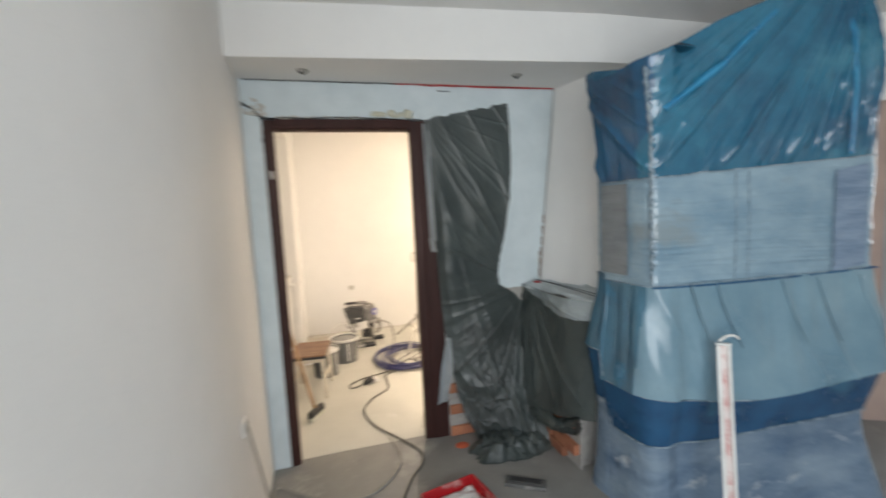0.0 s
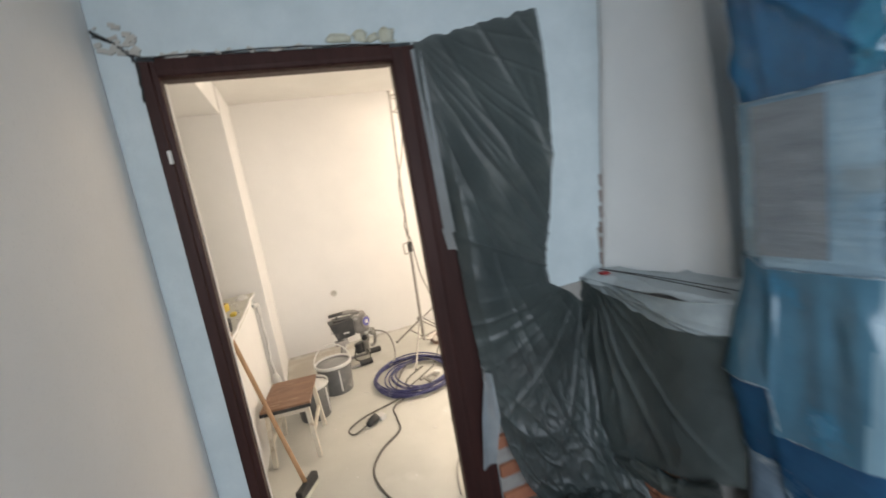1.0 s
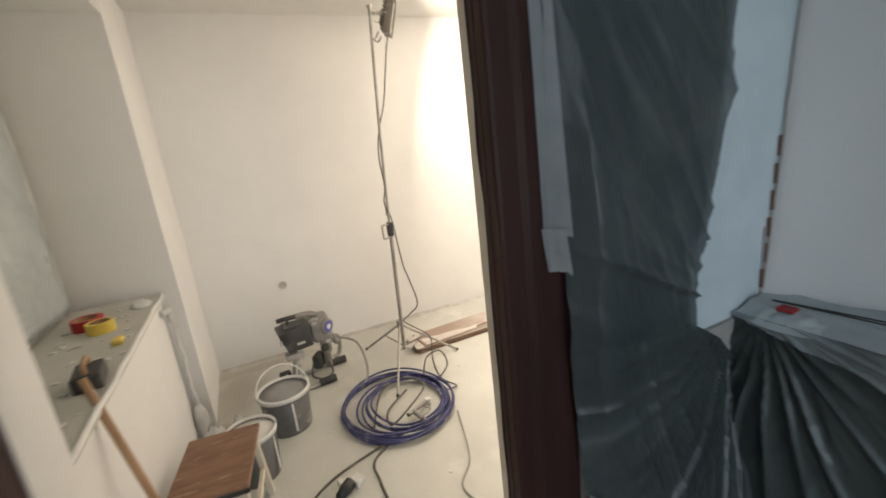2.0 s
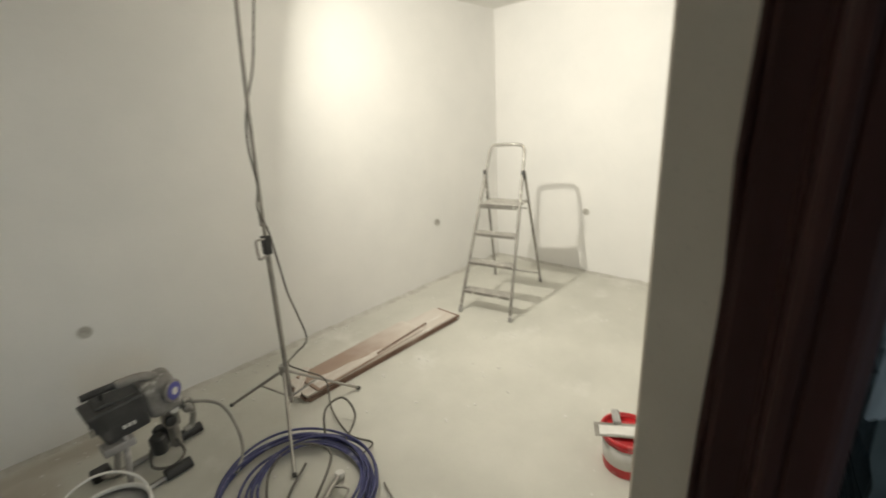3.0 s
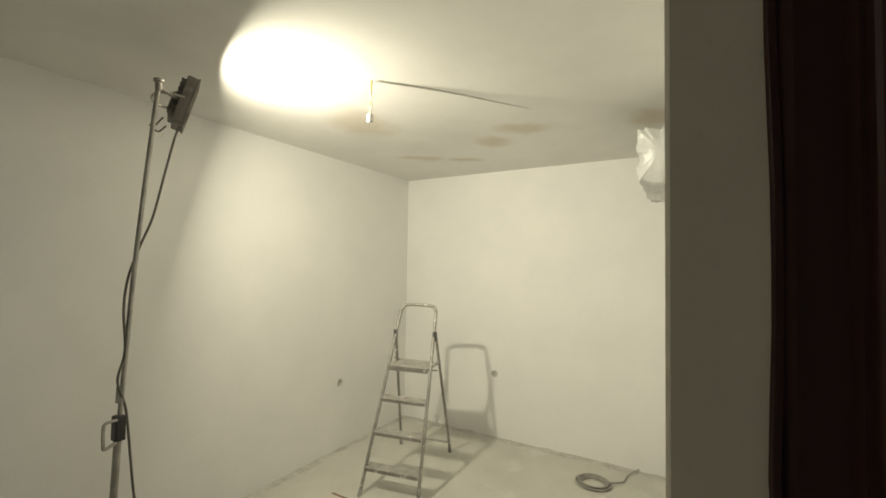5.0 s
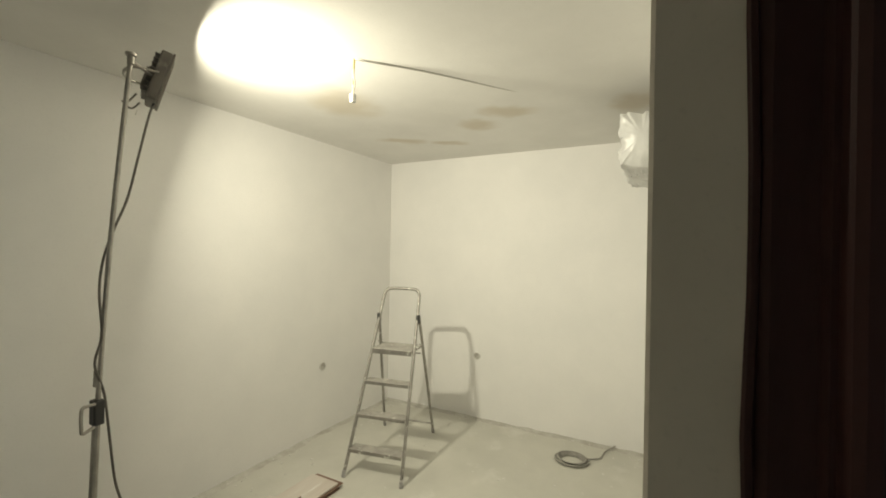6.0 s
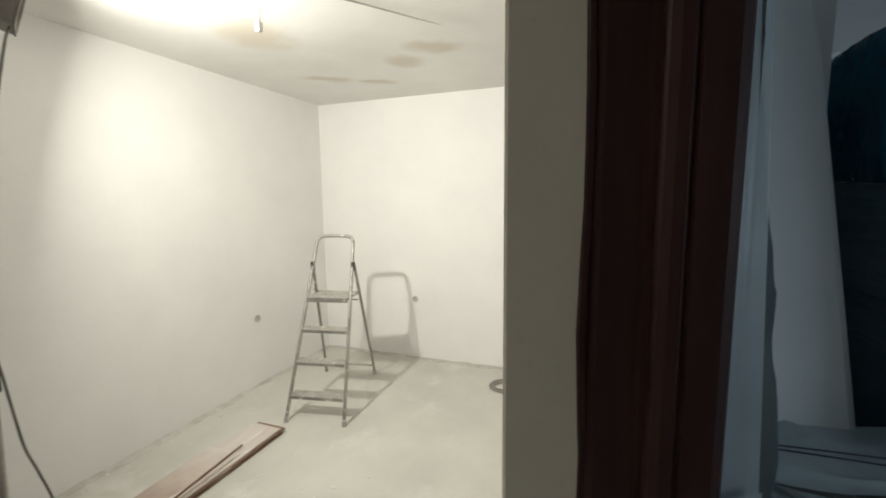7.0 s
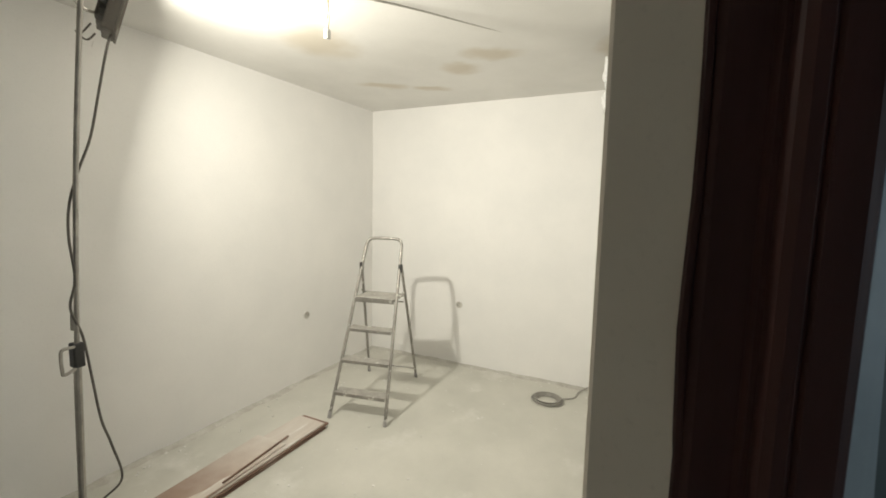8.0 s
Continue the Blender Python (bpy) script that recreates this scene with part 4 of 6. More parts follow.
bm, g = wrap_part(mid_hi, top_z, lambda v, s, q: 0.004 + 0.03 * v * (1 - v) + 0.055 * q * v * v - 0.20 * v ** 3 * max(0, s - 0.55), top_crease, 110)
peak = Vector((2.45, -1.08, 2.53))
cap_rows = [g[-1]]
for k, rise in ((0.3, 0.02), (0.55, 0.06), (0.80, 0.25)):
    row = []
    for e in g[-1]:
        q = e.co.lerp(peak, k)
        row.append(bm.verts.new((q.x, q.y, e.co.z + (peak.z - e.co.z) * rise + 0.012 * nz(q.x, q.y, 3, 9))))
    cap_rows.append(row)
n_ring = len(RING)
for a, b in zip(cap_rows, cap_rows[1:]):
    for j in range(n_ring):
        bm.faces.new((a[j], a[(j + 1) % n_ring], b[(j + 1) % n_ring], b[j]))
tip = bm.verts.new(peak)
for j in range(n_ring):
    bm.faces.new((cap_rows[-1][j], cap_rows[-1][(j + 1) % n_ring], tip))
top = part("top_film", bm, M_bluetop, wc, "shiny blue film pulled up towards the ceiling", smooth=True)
# niche-facing side below the cap takes the deeper blue as well
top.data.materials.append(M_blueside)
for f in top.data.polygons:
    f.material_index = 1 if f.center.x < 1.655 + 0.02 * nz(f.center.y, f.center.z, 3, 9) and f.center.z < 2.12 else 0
# bubbled clear foil up the corner
foil_rows = []
for k in range(70):
    zz = 1.14 + 0.94 * k / 69
    lean = 0.075 * max(0.0, (zz - 1.62) / 0.5) ** 2
    foil_rows.append((1.668 - 0.8 * lean + 0.004 * nz(k, 1, 1, 0.9), -1.082 - 0.3 * lean + 0.004 * nz(k, 5, 1, 0.9), zz))
own = tube(smooth_path(foil_rows, 4), 0.006, 12, 1, smooth=False)
for v in own.verts:
    puff = 0.25 + 1.5 * abs(math.sin(v.co.z * 68)) * (0.55 + 0.6 * nz(v.co.z, 2, 1, 9))
    lean = 0.075 * max(0.0, (v.co.z - 1.62) / 0.5) ** 2
    c = Vector((1.668 - 0.8 * lean, -1.082 - 0.3 * lean, v.co.z))
    v.co = c + (v.co - c) * (0.7 + puff) + Vector((-0.002, -0.005, 0)) * puff
part("corner_foil", own, M_foil, wc, "crumpled clear foil along the corner", smooth=True)


def ribbon(pts, wide):
    """Flat doubled fold of film along a path on the front."""
    def fn(u, v):
        p, q = lerp_pts(pts, v), lerp_pts(pts, min(1, v + 0.02))
        o = lerp_pts(pts, max(0, v - 0.02))
        d = Vector((q[0] - o[0], 0, q[2] - o[2])).normalized()
        w = wide * (0.75 + 0.35 * nz(v * 3, wide, 2, 2)) * (u - 0.5)
        return (p[0] - d.z * w, p[1] - 0.010 * (1 - (2 * u - 1) ** 2) - 0.21 * (-d.z * w), p[2] + d.x * w)
    return sheet(fn, 6, 60, thick=0.001)


for pts, wide in (([(1.70, -1.118, 1.90), (1.95, -1.185, 2.08), (2.2, -1.205, 2.30), (2.32, -1.15, 2.44)], 0.036), ([(2.55, -1.292, 1.68), (2.56, -1.297, 1.95), (2.56, -1.285, 2.2), (2.55, -1.22, 2.42)], 0.024)):
    part("fold", ribbon(pts, wide), M_bluebright, wc, "bright blue doubled film fold", smooth=True)
front_y = lambda x: -1.082 - (x - 1.665) * 0.2085
for x0, x1, mt, lb in ((2.50, 2.66, M_bandviolet, "overlapping violet-blue layers of wrap"),):
    part("wrap_overlap", sheet(lambda u, v: (x0 + (x1 - x0) * u + 0.006 * nz(v, u, 3, 6), front_y(x0 + (x1 - x0) * u) - 0.016 - 0.004 * nz(u * 2, v * 9, 1, 2), 1.165 + 0.46 * v + 0.03 * (u - 0.5)), 14, 40), mt, wc, lb, smooth=True)
part("wrap_overlap", sheet(lambda u, v: (1.622 + 0.017 * u - 0.006 - 0.003 * nz(u * 2, v * 9, 1, 2), -0.80 - 0.17 * u, 1.17 + 0.43 * v), 14, 40), M_bandbrown, wc, "brown board showing through the wrap", smooth=True)
for x in (2.04, 2.10):
    part("wrap_seam", tube([(x, front_y(x) - 0.013, 1.15), (x + 0.004, front_y(x) - 0.013, 1.4), (x - 0.003, front_y(x) - 0.013, 1.63)], 0.0016, 6, 6), M_foil, wc, smooth=True)


def ring_line(zf, off, r, seed):
    pts = []
    for p, o in list(zip(RING, RINGN))[::6]:
        k = off(p)
        pts.append((p.x + o.x * k, p.y + o.y * k, zf((p.x - 1.65) / 1.1, p) + 0.004 * nz(p.x, p.y, seed, 12)))
    return tube(pts, r, 6, 1)


part("wrap_edge", ring_line(mid_hi, lambda p: 0.012, 0.0035, 1), M_foil, wc, "bright rolled edge of the wrap", smooth=True)
part("wrap_edge", ring_line(mid_lo, lambda p: 0.016, 0.0035, 2), M_foil, wc, "bright rolled edge of the wrap", smooth=True)
part("skirt_hem", ring_line(lowline, lambda p: 0.066 + 0.020 * near_side(p), 0.004, 3), M_foil, wc, "pale welded hem", smooth=True)
part("base_edge", ring_line(baseline, lambda p: 0.010 + 0.028 * near_side(p), 0.004, 4), M_foil, wc, "pale edge of stretch film", smooth=True)
for x, t0 in ((1.95, 0.5), (2.25, 0.8), (2.42, 0.2), (2.62, 0.6), (1.83, 0.1)):
    yy = -1.08 - (x - 1.655) * 0.207
    part("crease", tube([(x, yy - 0.03, 1.13), (x + 0.03, yy - 0.05, 1.0), (x + 0.07 + 0.03 * t0, yy - 0.085, 0.84)], (0.006, 0.003), 6, 6), M_blueskirt, wc, smooth=True)
part("drawn_cord", tube([(1.66, -1.10, 1.128), (1.9, -1.150, 1.128), (2.3, -1.232, 1.14), (2.72, -1.315, 1.16)], 0.005, 6, 4), M_bluedark, wc)

lv_foot, lv_head = Vector((1.805, -1.385, 0.0)), Vector((1.865, -1.27, 0.90))
lv_up = (lv_head - lv_foot).normalized()
lv_x = lv_up.cross(Vector((-0.75, -0.66, 0))).normalized()
lv_y = lv_x.cross(lv_up)
lv = thing("spirit_level", "worn white spirit level with faded pink strip beside the cupboard", "spirit level",
           Matrix(((lv_x.x, lv_y.x, -lv_up.x, lv_foot.x), (lv_x.y, lv_y.y, -lv_up.y, lv_foot.y), (lv_x.z, lv_y.z, -lv_up.z, lv_foot.z), (0, 0, 0, 1))))
L_len = 0.90
part("rail", box(-0.019, -0.006, -L_len, 0.019, 0.006, 0, 0.002), M_levelpink, lv, "faded pink strip")
part("flange", box(-0.026, -0.014, -L_len, -0.010, 0.014, 0, 0.002), M_levelwhite, lv)
part("flange", box(0.014, -0.014, -L_len, 0.026, 0.014, 0, 0.002), M_levelwhite, lv)
part("end_cap", box(-0.028, -0.016, -L_len - 0.012, 0.028, 0.016, -L_len, 0.004), M_levelwhite, lv)
tagged(mesh_ob("tape_curl", tube([(1.842, -1.272, 0.914), (1.882, -1.272, 0.930), (1.922, -1.274, 0.926), (1.942, -1.276, 0.912)], 0.006, 6, 6), M_white, True), "curl of white tape on the level", "tape")

# bricks showing beside the frame, along the joint and at the foot of the low wall
brick_src = box(-0.118, -0.030, -0.031, 0.118, 0.030, 0.031, 0.004, segs=1)
brick_me = bpy.data.meshes.new("brick")
brick_src.to_mesh(brick_me)
brick_src.free()
brick_me.materials.append(M_brick)
brick_wall = tagged(mesh_ob("brick_wall", box(0.994, -0.012, 0, 1.60, -0.001, 0.965), M_mortar), "bare orange brick wall under the film", "wall", kind="structure")
brick_pier = tagged(mesh_ob("brick_parapet", box(1.588, -0.63, 0, 1.599, -0.013, 0.40), M_mortar), "bare orange brick foot of the low wall", "wall", kind="structure")
rnd = random.Random(4)
for row in range(10):
    z = 0.036 + row * 0.074
    for k in range(4):
        x = 1.03 + k * 0.248 - (0.124 if row % 2 else 0)
        if x < 1.0 or x > 1.47:
            continue
        b = new("brick", brick_me)
        b.matrix_world = pose(x + 0.085, -0.004 + rnd.uniform(-0.003, 0.003), z, 0, 0, rnd.uniform(-1, 1))
        b.parent = brick_wall
for row in range(5):
    z = 0.036 + row * 0.074
    for k in range(4):
        y = -0.62 + k * 0.248 - (0.124 if row % 2 else 0)
        if y > -0.13 or y < -0.59:
            continue
        b = new("brick", brick_me)
        b.matrix_world = pose(1.583 + rnd.uniform(-0.003, 0.003), y, z, 0, 0, 90 + rnd.uniform(-1, 1))
        b.parent = brick_pier
old_brick = brick_me.copy()
old_brick.materials[0] = M_oldbrick
joint = tagged(mesh_ob("brick_joint", box(1.694, -0.004, 1.0, 1.706, -0.001, 1.2), M_mortar), "bricks showing in the broken corner", "wall", kind="structure")
for row in range(6):
    b = new("brick", old_brick)
    b.matrix_world = Matrix.Translation((1.697 + row * 0.0088, -0.004, 1.05 + row * 0.074)) @ Matrix.Diagonal((0.045, 0.14, 0.88, 1))
    b.parent = joint

# small things on the hall floor
tr = thing("paint_tray", "red plastic paint tray with dried white paint", "paint tray", pose(0.835, -0.675, 0.0, 0, 0, 12))
part("base", box(-0.15, -0.11, 0.004, 0.15, 0.11, 0.012, 0.003), M_red, tr)
for a in ((-0.16, -0.12, 0.004, -0.148, 0.12, 0.06), (0.148, -0.12, 0.004, 0.16, 0.12, 0.06), (-0.148, -0.12, 0.004, 0.148, -0.108, 0.06), (-0.148, 0.108, 0.004, 0.148, 0.12, 0.06)):
    part("rim", box(*a, 0.004), M_red, tr)
part("paint_residue", sheet(lambda u, v: (-0.13 + 0.26 * u, -0.09 + 0.18 * v, 0.016 + 0.012 * nz(u, v, 3, 5)), 20, 14, thick=0.003), M_bag, tr, "crumpled white paint skin", smooth=True)
part("roller_grip", tube([(-0.24, -0.03, 0.03), (-0.14, -0.01, 0.05)], 0.014, 10, 2), M_bluetape, tr, "blue handle end")
ob = thing("grey_block", "dusty grey sanding block on the floor", "sanding block", pose(1.23, -0.64, 0.0, 0, 0, -32))
part("body", box(-0.11, -0.040, 0.001, 0.11, 0.040, 0.022, 0.005), M_bucket, ob)
part("grip", box(-0.085, -0.022, 0.022, 0.085, 0.022, 0.030, 0.004), M_blackdust, ob)
oc = tagged(mesh_ob("orange_cap", sheet(lambda u, v: (1.03 + 0.045 * math.cos(6.283 * u) * v * (1 + 0.2 * nz(u * 3, 1, 1)), -0.15 + 0.04 * math.sin(6.283 * u) * v, 0.012 * (1 - v * v) + 0.003), 26, 8), M_orange, True), "flat orange-red plastic scrap on the floor", "plastic scrap")

# ---------------------------------------------------------------- step ladder
LO, LB, LR = Vector((2.86, 1.977, 0)), Vector((0.98, 0.20, 0)), Vector((0.20, -0.98, 0))
lad = thing("step_ladder", "plaster-splashed aluminium step ladder with a handrail hoop", "step ladder")
FK, BS = 0.40, 0.912


def lp(s, w, z):
    return LO + LB * s + LR * w + Vector((0, 0, z))


LB2 = Vector((0.96, 0.28, 0))


def lp2(s, w, z):
    return LO + LB2 * s + LR * w + Vector((0, 0, z))


def half(z):
    return 0.222 - 0.055 * z


hoop = [lp(0, -0.222, 0.0), lp(FK * 0.62, -half(0.62), 0.62), lp(FK * 1.20, -half(1.20), 1.20), lp(FK * 1.272, -0.148, 1.272), lp(FK * 1.300, -0.132, 1.300), lp(FK * 1.312, -0.098, 1.312), lp(FK * 1.315, 0.0, 1.315)]
hoop = hoop + [Vector((0, 0, 0)) + lp((p - LO).dot(LB), -(p - LO).dot(LR) * 1.0, p.z) for p in hoop[-2::-1]]
part("hoop_rail", tube(hoop, 0.0125, 10, 6), M_alu, lad, smooth=True)
for z, deep, wide in ((0.184, 0.085, 0.0), (0.406, 0.085, 0.0), (0.628, 0.085, 0.0)):
    w = half(z) - 0.008
    own = bmesh.new()
    tread = box(-w, -0.01, -0.004, w, deep, 0.004, 0.002)
    lip = box(-w, -0.014, -0.021, w, -0.008, 0.003, 0.002)
    ribs = None
    for k in range(5):
        ribs = box(-w, 0.002 + k * 0.017, 0.004, w, 0.008 + k * 0.017, 0.006, bm=ribs)
    m = Matrix(((LR.x, LB.x, 0, 0), (LR.y, LB.y, 0, 0), (0, 0, 1, 0), (0, 0, 0, 1)))
    c = lp(FK * z - 0.02, 0, z)
    st = part("step", moved(tread, Matrix.Translation(c) @ m), M_step, lad, "white-splashed ribbed step")
    part("lip", moved(lip, Matrix.Translation(c) @ m), M_alu, st)
    part("ribs", moved(ribs, Matrix.Translation(c) @ m), M_step, st)
m = Matrix(((LR.x, LB.x, 0, 0), (LR.y, LB.y, 0, 0), (0, 0, 1, 0), (0, 0, 0, 1)))
c = lp(FK * 0.853, 0, 0.853)
plat = part("platform", moved(box(-0.165, -0.03, -0.012, 0.165, 0.21, 0.008, 0.004), Matrix.Translation(c) @ m), M_step, lad, "white-splashed platform")
part("lip", moved(box(-0.165, -0.036, -0.030, 0.165, -0.030, 0.008, 0.002), Matrix.Translation(c) @ m), M_alu, plat)
for sgn in (-1, 1):
    part("rear_leg", tube([lp(FK * 1.10 + 0.012, sgn * 0.172, 1.10), lp2(BS, sgn * 0.235, 0.012)], 0.0115, 10, 1, smooth=False), M_alu, lad)
    part("hinge", moved(box(-0.012, -0.02, -0.035, 0.012, 0.02, 0.035, 0.006), Matrix.Translation(lp(FK * 1.09 + 0.005, sgn * 0.168, 1.085)) @ m), M_blackdust, lad)
    part("rubber_foot", tube([lp2(BS, sgn * 0.235, 0.0), lp2(BS - 0.018, sgn * 0.233, 0.045)], 0.015, 10, 1, smooth=False), M_grey, lad)
    part("rubber_foot", tube([lp(0, sgn * 0.222, 0.0), lp(0.016, sgn * 0.220, 0.045)], 0.015, 10, 1, smooth=False), M_grey, lad)
    part("side_strut", tube([lp(FK * 0.853 + 0.20, sgn * 0.165, 0.853), lp2(BS - 0.41 * 0.82, sgn * 0.186, 0.86)], 0.005, 6, 1, smooth=False), M_alu, lad)
part("rear_brace", tube([lp2(BS - 0.045, -0.232, 0.10), lp2(BS - 0.045, 0.232, 0.10)], 0.008, 8, 1, smooth=False), M_alu, lad)
part("rear_brace", tube([lp2(BS - 0.41 * 0.78, -0.19, 0.78), lp2(BS - 0.41 * 0.78, 0.19, 0.78)], 0.006, 8, 1, smooth=False), M_alu, lad)

# ---------------------------------------------------------------- lamp stand with floodlight
ls = thing("lamp_stand", "thin steel tripod lamp stand with clamp and taped cable", "lamp stand")
P_BASE, P_MID, P_TOP = Vector((1.250, 2.075, 0.10)), Vector((1.272, 2.07, 1.0)), Vector((1.298, 1.926, 2.335))
part("lower_pole", tube([P_BASE, P_MID], 0.013, 10, 1, smooth=False), M_steel, ls)
part("upper_pole", tube([P_MID, P_MID.lerp(P_TOP, 0.5) + Vector((-0.004, 0.012, 0)), P_TOP], 0.0085, 10, 8), M_steel, ls, smooth=True)
hub = Vector((1.244, 2.087, 0.30))
for f in ((1.034, 1.67, 0.008), (1.056, 2.458, 0.008), (1.638, 1.99, 0.008)):
    fv = Vector(f)
    lg = part("leg", tube([hub, fv], 0.0085, 8, 1, smooth=False), M_steel, ls)
    part("brace", tube([P_BASE + Vector((0, 0, 0.03)), hub.lerp(fv, 0.42)], 0.006, 6, 1, smooth=False), M_steel, lg)
    part("rubber_tip", tube([hub.lerp(fv, 0.97), fv], 0.011, 8, 1, smooth=False), M_black, lg)
part("hub", lathe([(0.018, -0.03), (0.022, -0.02), (0.022, 0.02), (0.018, 0.03)], hub, 16), M_steel, ls)
cl = part("clamp", box(P_MID.x - 0.018, P_MID.y - 0.022, 0.955, P_MID.x + 0.018, P_MID.y + 0.022, 1.05, 0.006), M_black, ls, "black pole clamp")
part("clamp_handle", moved(tube([(-0.016, -0.02, 0.04), (-0.061, -0.045, 0.045), (-0.068, -0.048, 0.02), (-0.066, -0.046, -0.03), (-0.059, -0.042, -0.05), (-0.016, -0.02, -0.045)], 0.006, 6, 5), Matrix.Translation(P_MID)), M_steel, cl)
part("collar", tube([P_MID + Vector((0, 0, 0.10)), P_MID + Vector((0.001, -0.003, 0.16))], 0.014, 10, 1, smooth=False), M_steel, ls)
part("spigot", lathe([(0.012, -0.03), (0.012, 0.0), (0.018, 0.002), (0.018, 0.012), (0.006, 0.014)], P_TOP, 14), M_steel, ls)
part("cross_arm", tube([P_TOP + Vector((0, 0, -0.012)), (1.37, 1.975, 2.318), (1.44, 2.035, 2.325)], 0.006, 8, 4), M_steel, ls)

fl = thing("floodlight", "grey finned floodlight clipped to the stand, switched on", "floodlight", look(LAMP_AT, LAMP_AT - LAMP_AIM))
# local axes: -z points away from the beam, x across, y up
part("body", moved(box(-0.075, -0.105, -0.018, 0.075, 0.105, 0.022, 0.006), pose(0, 0, 0)), M_lampcase, fl)
for k in range(9):
    part("fin", box(-0.06, -0.085 + k * 0.021, -0.036, 0.06, -0.081 + k * 0.021, -0.018), M_lampcase, fl)
part("driver_box", box(-0.03, -0.06, -0.048, 0.03, 0.03, -0.036, 0.006), M_lampcase, fl)
part("bezel", moved(lathe([(0.140, 0.022), (0.140, 0.030), (0.126, 0.030), (0.126, 0.022)], sides=4, closed=True), Matrix.Diagonal((0.76, 1.08, 1, 1)) @ pose(0, 0, 0, 0, 0, 45)), M_lampcase, fl)
part("bracket", tube([(-0.092, 0.0, 0.0), (-0.094, -0.02, -0.08), (0, -0.03, -0.11), (0.094, -0.02, -0.08), (0.092, 0.0, 0.0)], 0.006, 6, 6), M_steel, fl)
part("mains_lead", tube([(0.0, -0.09, -0.05), (0.03, -0.13, -0.07), (-0.02, -0.145, -0.08), (0.02, -0.15, -0.05), (0.0, -0.12, -0.03)], 0.0035, 6, 6), M_cable, fl)
part("tag", box(-0.004, -0.17, -0.03, 0.012, -0.15, -0.028), M_white, fl, "small white paper tag")
tagged(mesh_ob("lamp_cable", tube([(1.445, 2.045, 2.235), (1.408, 2.015, 2.16), (1.372, 2.01, 2.00), (1.332, 2.005, 1.82), (1.292, 2.01, 1.70), (1.266, 2.03, 1.58), (1.256, 2.03, 1.46), (1.268, 2.035, 1.30), (1.250, 2.04, 1.19), (1.29, 2.06, 1.07), (1.298, 2.03, 0.90), (1.318, 2.03, 0.73), (1.36, 2.06, 0.6), (1.40, 2.08, 0.42), (1.35, 2.14, 0.33), (1.29, 2.12, 0.30), (1.33, 2.04, 0.27), (1.44, 2.02, 0.16), (1.40, 1.92, 0.03), (1.36, 1.7, 0.01), (1.40, 1.56, 0.01), (1.28, 1.5, 0.05)], 0.0045, 8, 8), M_cable, True), "dark mains cable twisted round the lamp stand", "cable")

# ---------------------------------------------------------------- ceiling outlet
cw = thing("ceiling_wire", "yellow and white wires hanging from the ceiling outlet", "wire")
part("wire", tube([(2.071, 1.527, CEIL), (2.066, 1.524, 2.52), (2.058, 1.52, 2.46), (2.05, 1.512, 2.41), (2.03, 1.495, 2.36)], 0.006, 6, 6), M_wire, cw)
part("wire", tube([(2.074, 1.524, CEIL), (2.074, 1.53, 2.53), (2.054, 1.516, 2.48), (2.057, 1.51, 2.43), (2.022, 1.49, 2.365)], 0.005, 6, 6), M_leg, cw)
part("connector", box(2.008, 1.476, 2.325, 2.034, 1.50, 2.368, 0.005), M_white, cw, "white terminal block")
part("hook", tube([(2.071, 1.527, CEIL), (2.085, 1.527, 2.575), (2.09, 1.525, 2.568)], 0.003, 6, 4), M_steel, cw)

# ---------------------------------------------------------------- wrapped air conditioner on the door wall
ac = thing("wrapped_air_conditioner", "wall air conditioner wrapped in a creased white bag", "air conditioner")


def ac_skin(u, v):
    a = 2 * math.pi * u
    ca, sa = math.cos(a), math.sin(a)
    sq = max(abs(ca), abs(sa))
    y, z = 0.292 + 0.100 * ca / sq, 2.235 + 0.130 * sa / sq
    x = 2.86 + 0.80 * v
    w = 0.012 * nz(x * 3, a * 2, z, 3) + 0.010 * nz(x * 9, y * 9, z * 3, 2) - 0.014 * ridge(x * 8 + z * 5, y * 9 - z * 4, 3.5, 3) + 0.012 * ridge(x * 5 - z * 9, y * 14, 6.5, 3)
    return (x, max(0.188, y + w), min(2.40, z + w * 0.8 - (0.03 * max(0, -sa) * (0.6 + nz(x, 1, 1, 8)))))


own = sheet(ac_skin, 120, 120)
ends = [own.verts.new((2.845, 0.29, 2.24)), own.verts.new((3.67, 0.29, 2.24))]
own.verts.ensure_lookup_table()
for e, j in ((ends[0], 0), (ends[1], 120)):
    for i in range(120):
        own.faces.new((own.verts[i * 121 + j], own.verts[(i + 1) * 121 + j], e))
part("bag", own, M_bag, ac, smooth=True)
part("tape_band", moved(box(2.95, 0.187, 2.20, 3.0, 0.398, 2.38, 0.01), Matrix.Identity(4)), M_white, ac)

# ---------------------------------------------------------------- airless paint sprayer
sp = thing("paint_sprayer", "airless paint sprayer with a dusty black motor and violet badge", "paint sprayer", pose(0.60, 2.28, 0.0, 0, 0, 4))
motor = box(-0.17, -0.085, 0.27, 0.045, 0.085, 0.43, 0.010)
for v in motor.verts:
    if v.co.x < -0.1 and v.co.z < 0.3:
        v.co.x += 0.045
    if v.co.x > 0:
        v.co.z += 0.012
part("motor_housing", motor, M_blackdust, sp)
part("motor_top", moved(box(-0.13, -0.058, 0.0, 0.03, 0.058, 0.018, 0.008), pose(0, 0, 0.428, 0, 3, 0)), M_blackdust, sp)
for k in range(5):
    part("cooling_rib", box(-0.165 + 0.012 * k, -0.088, 0.345, -0.160 + 0.012 * k, -0.0855, 0.415), M_black, sp)
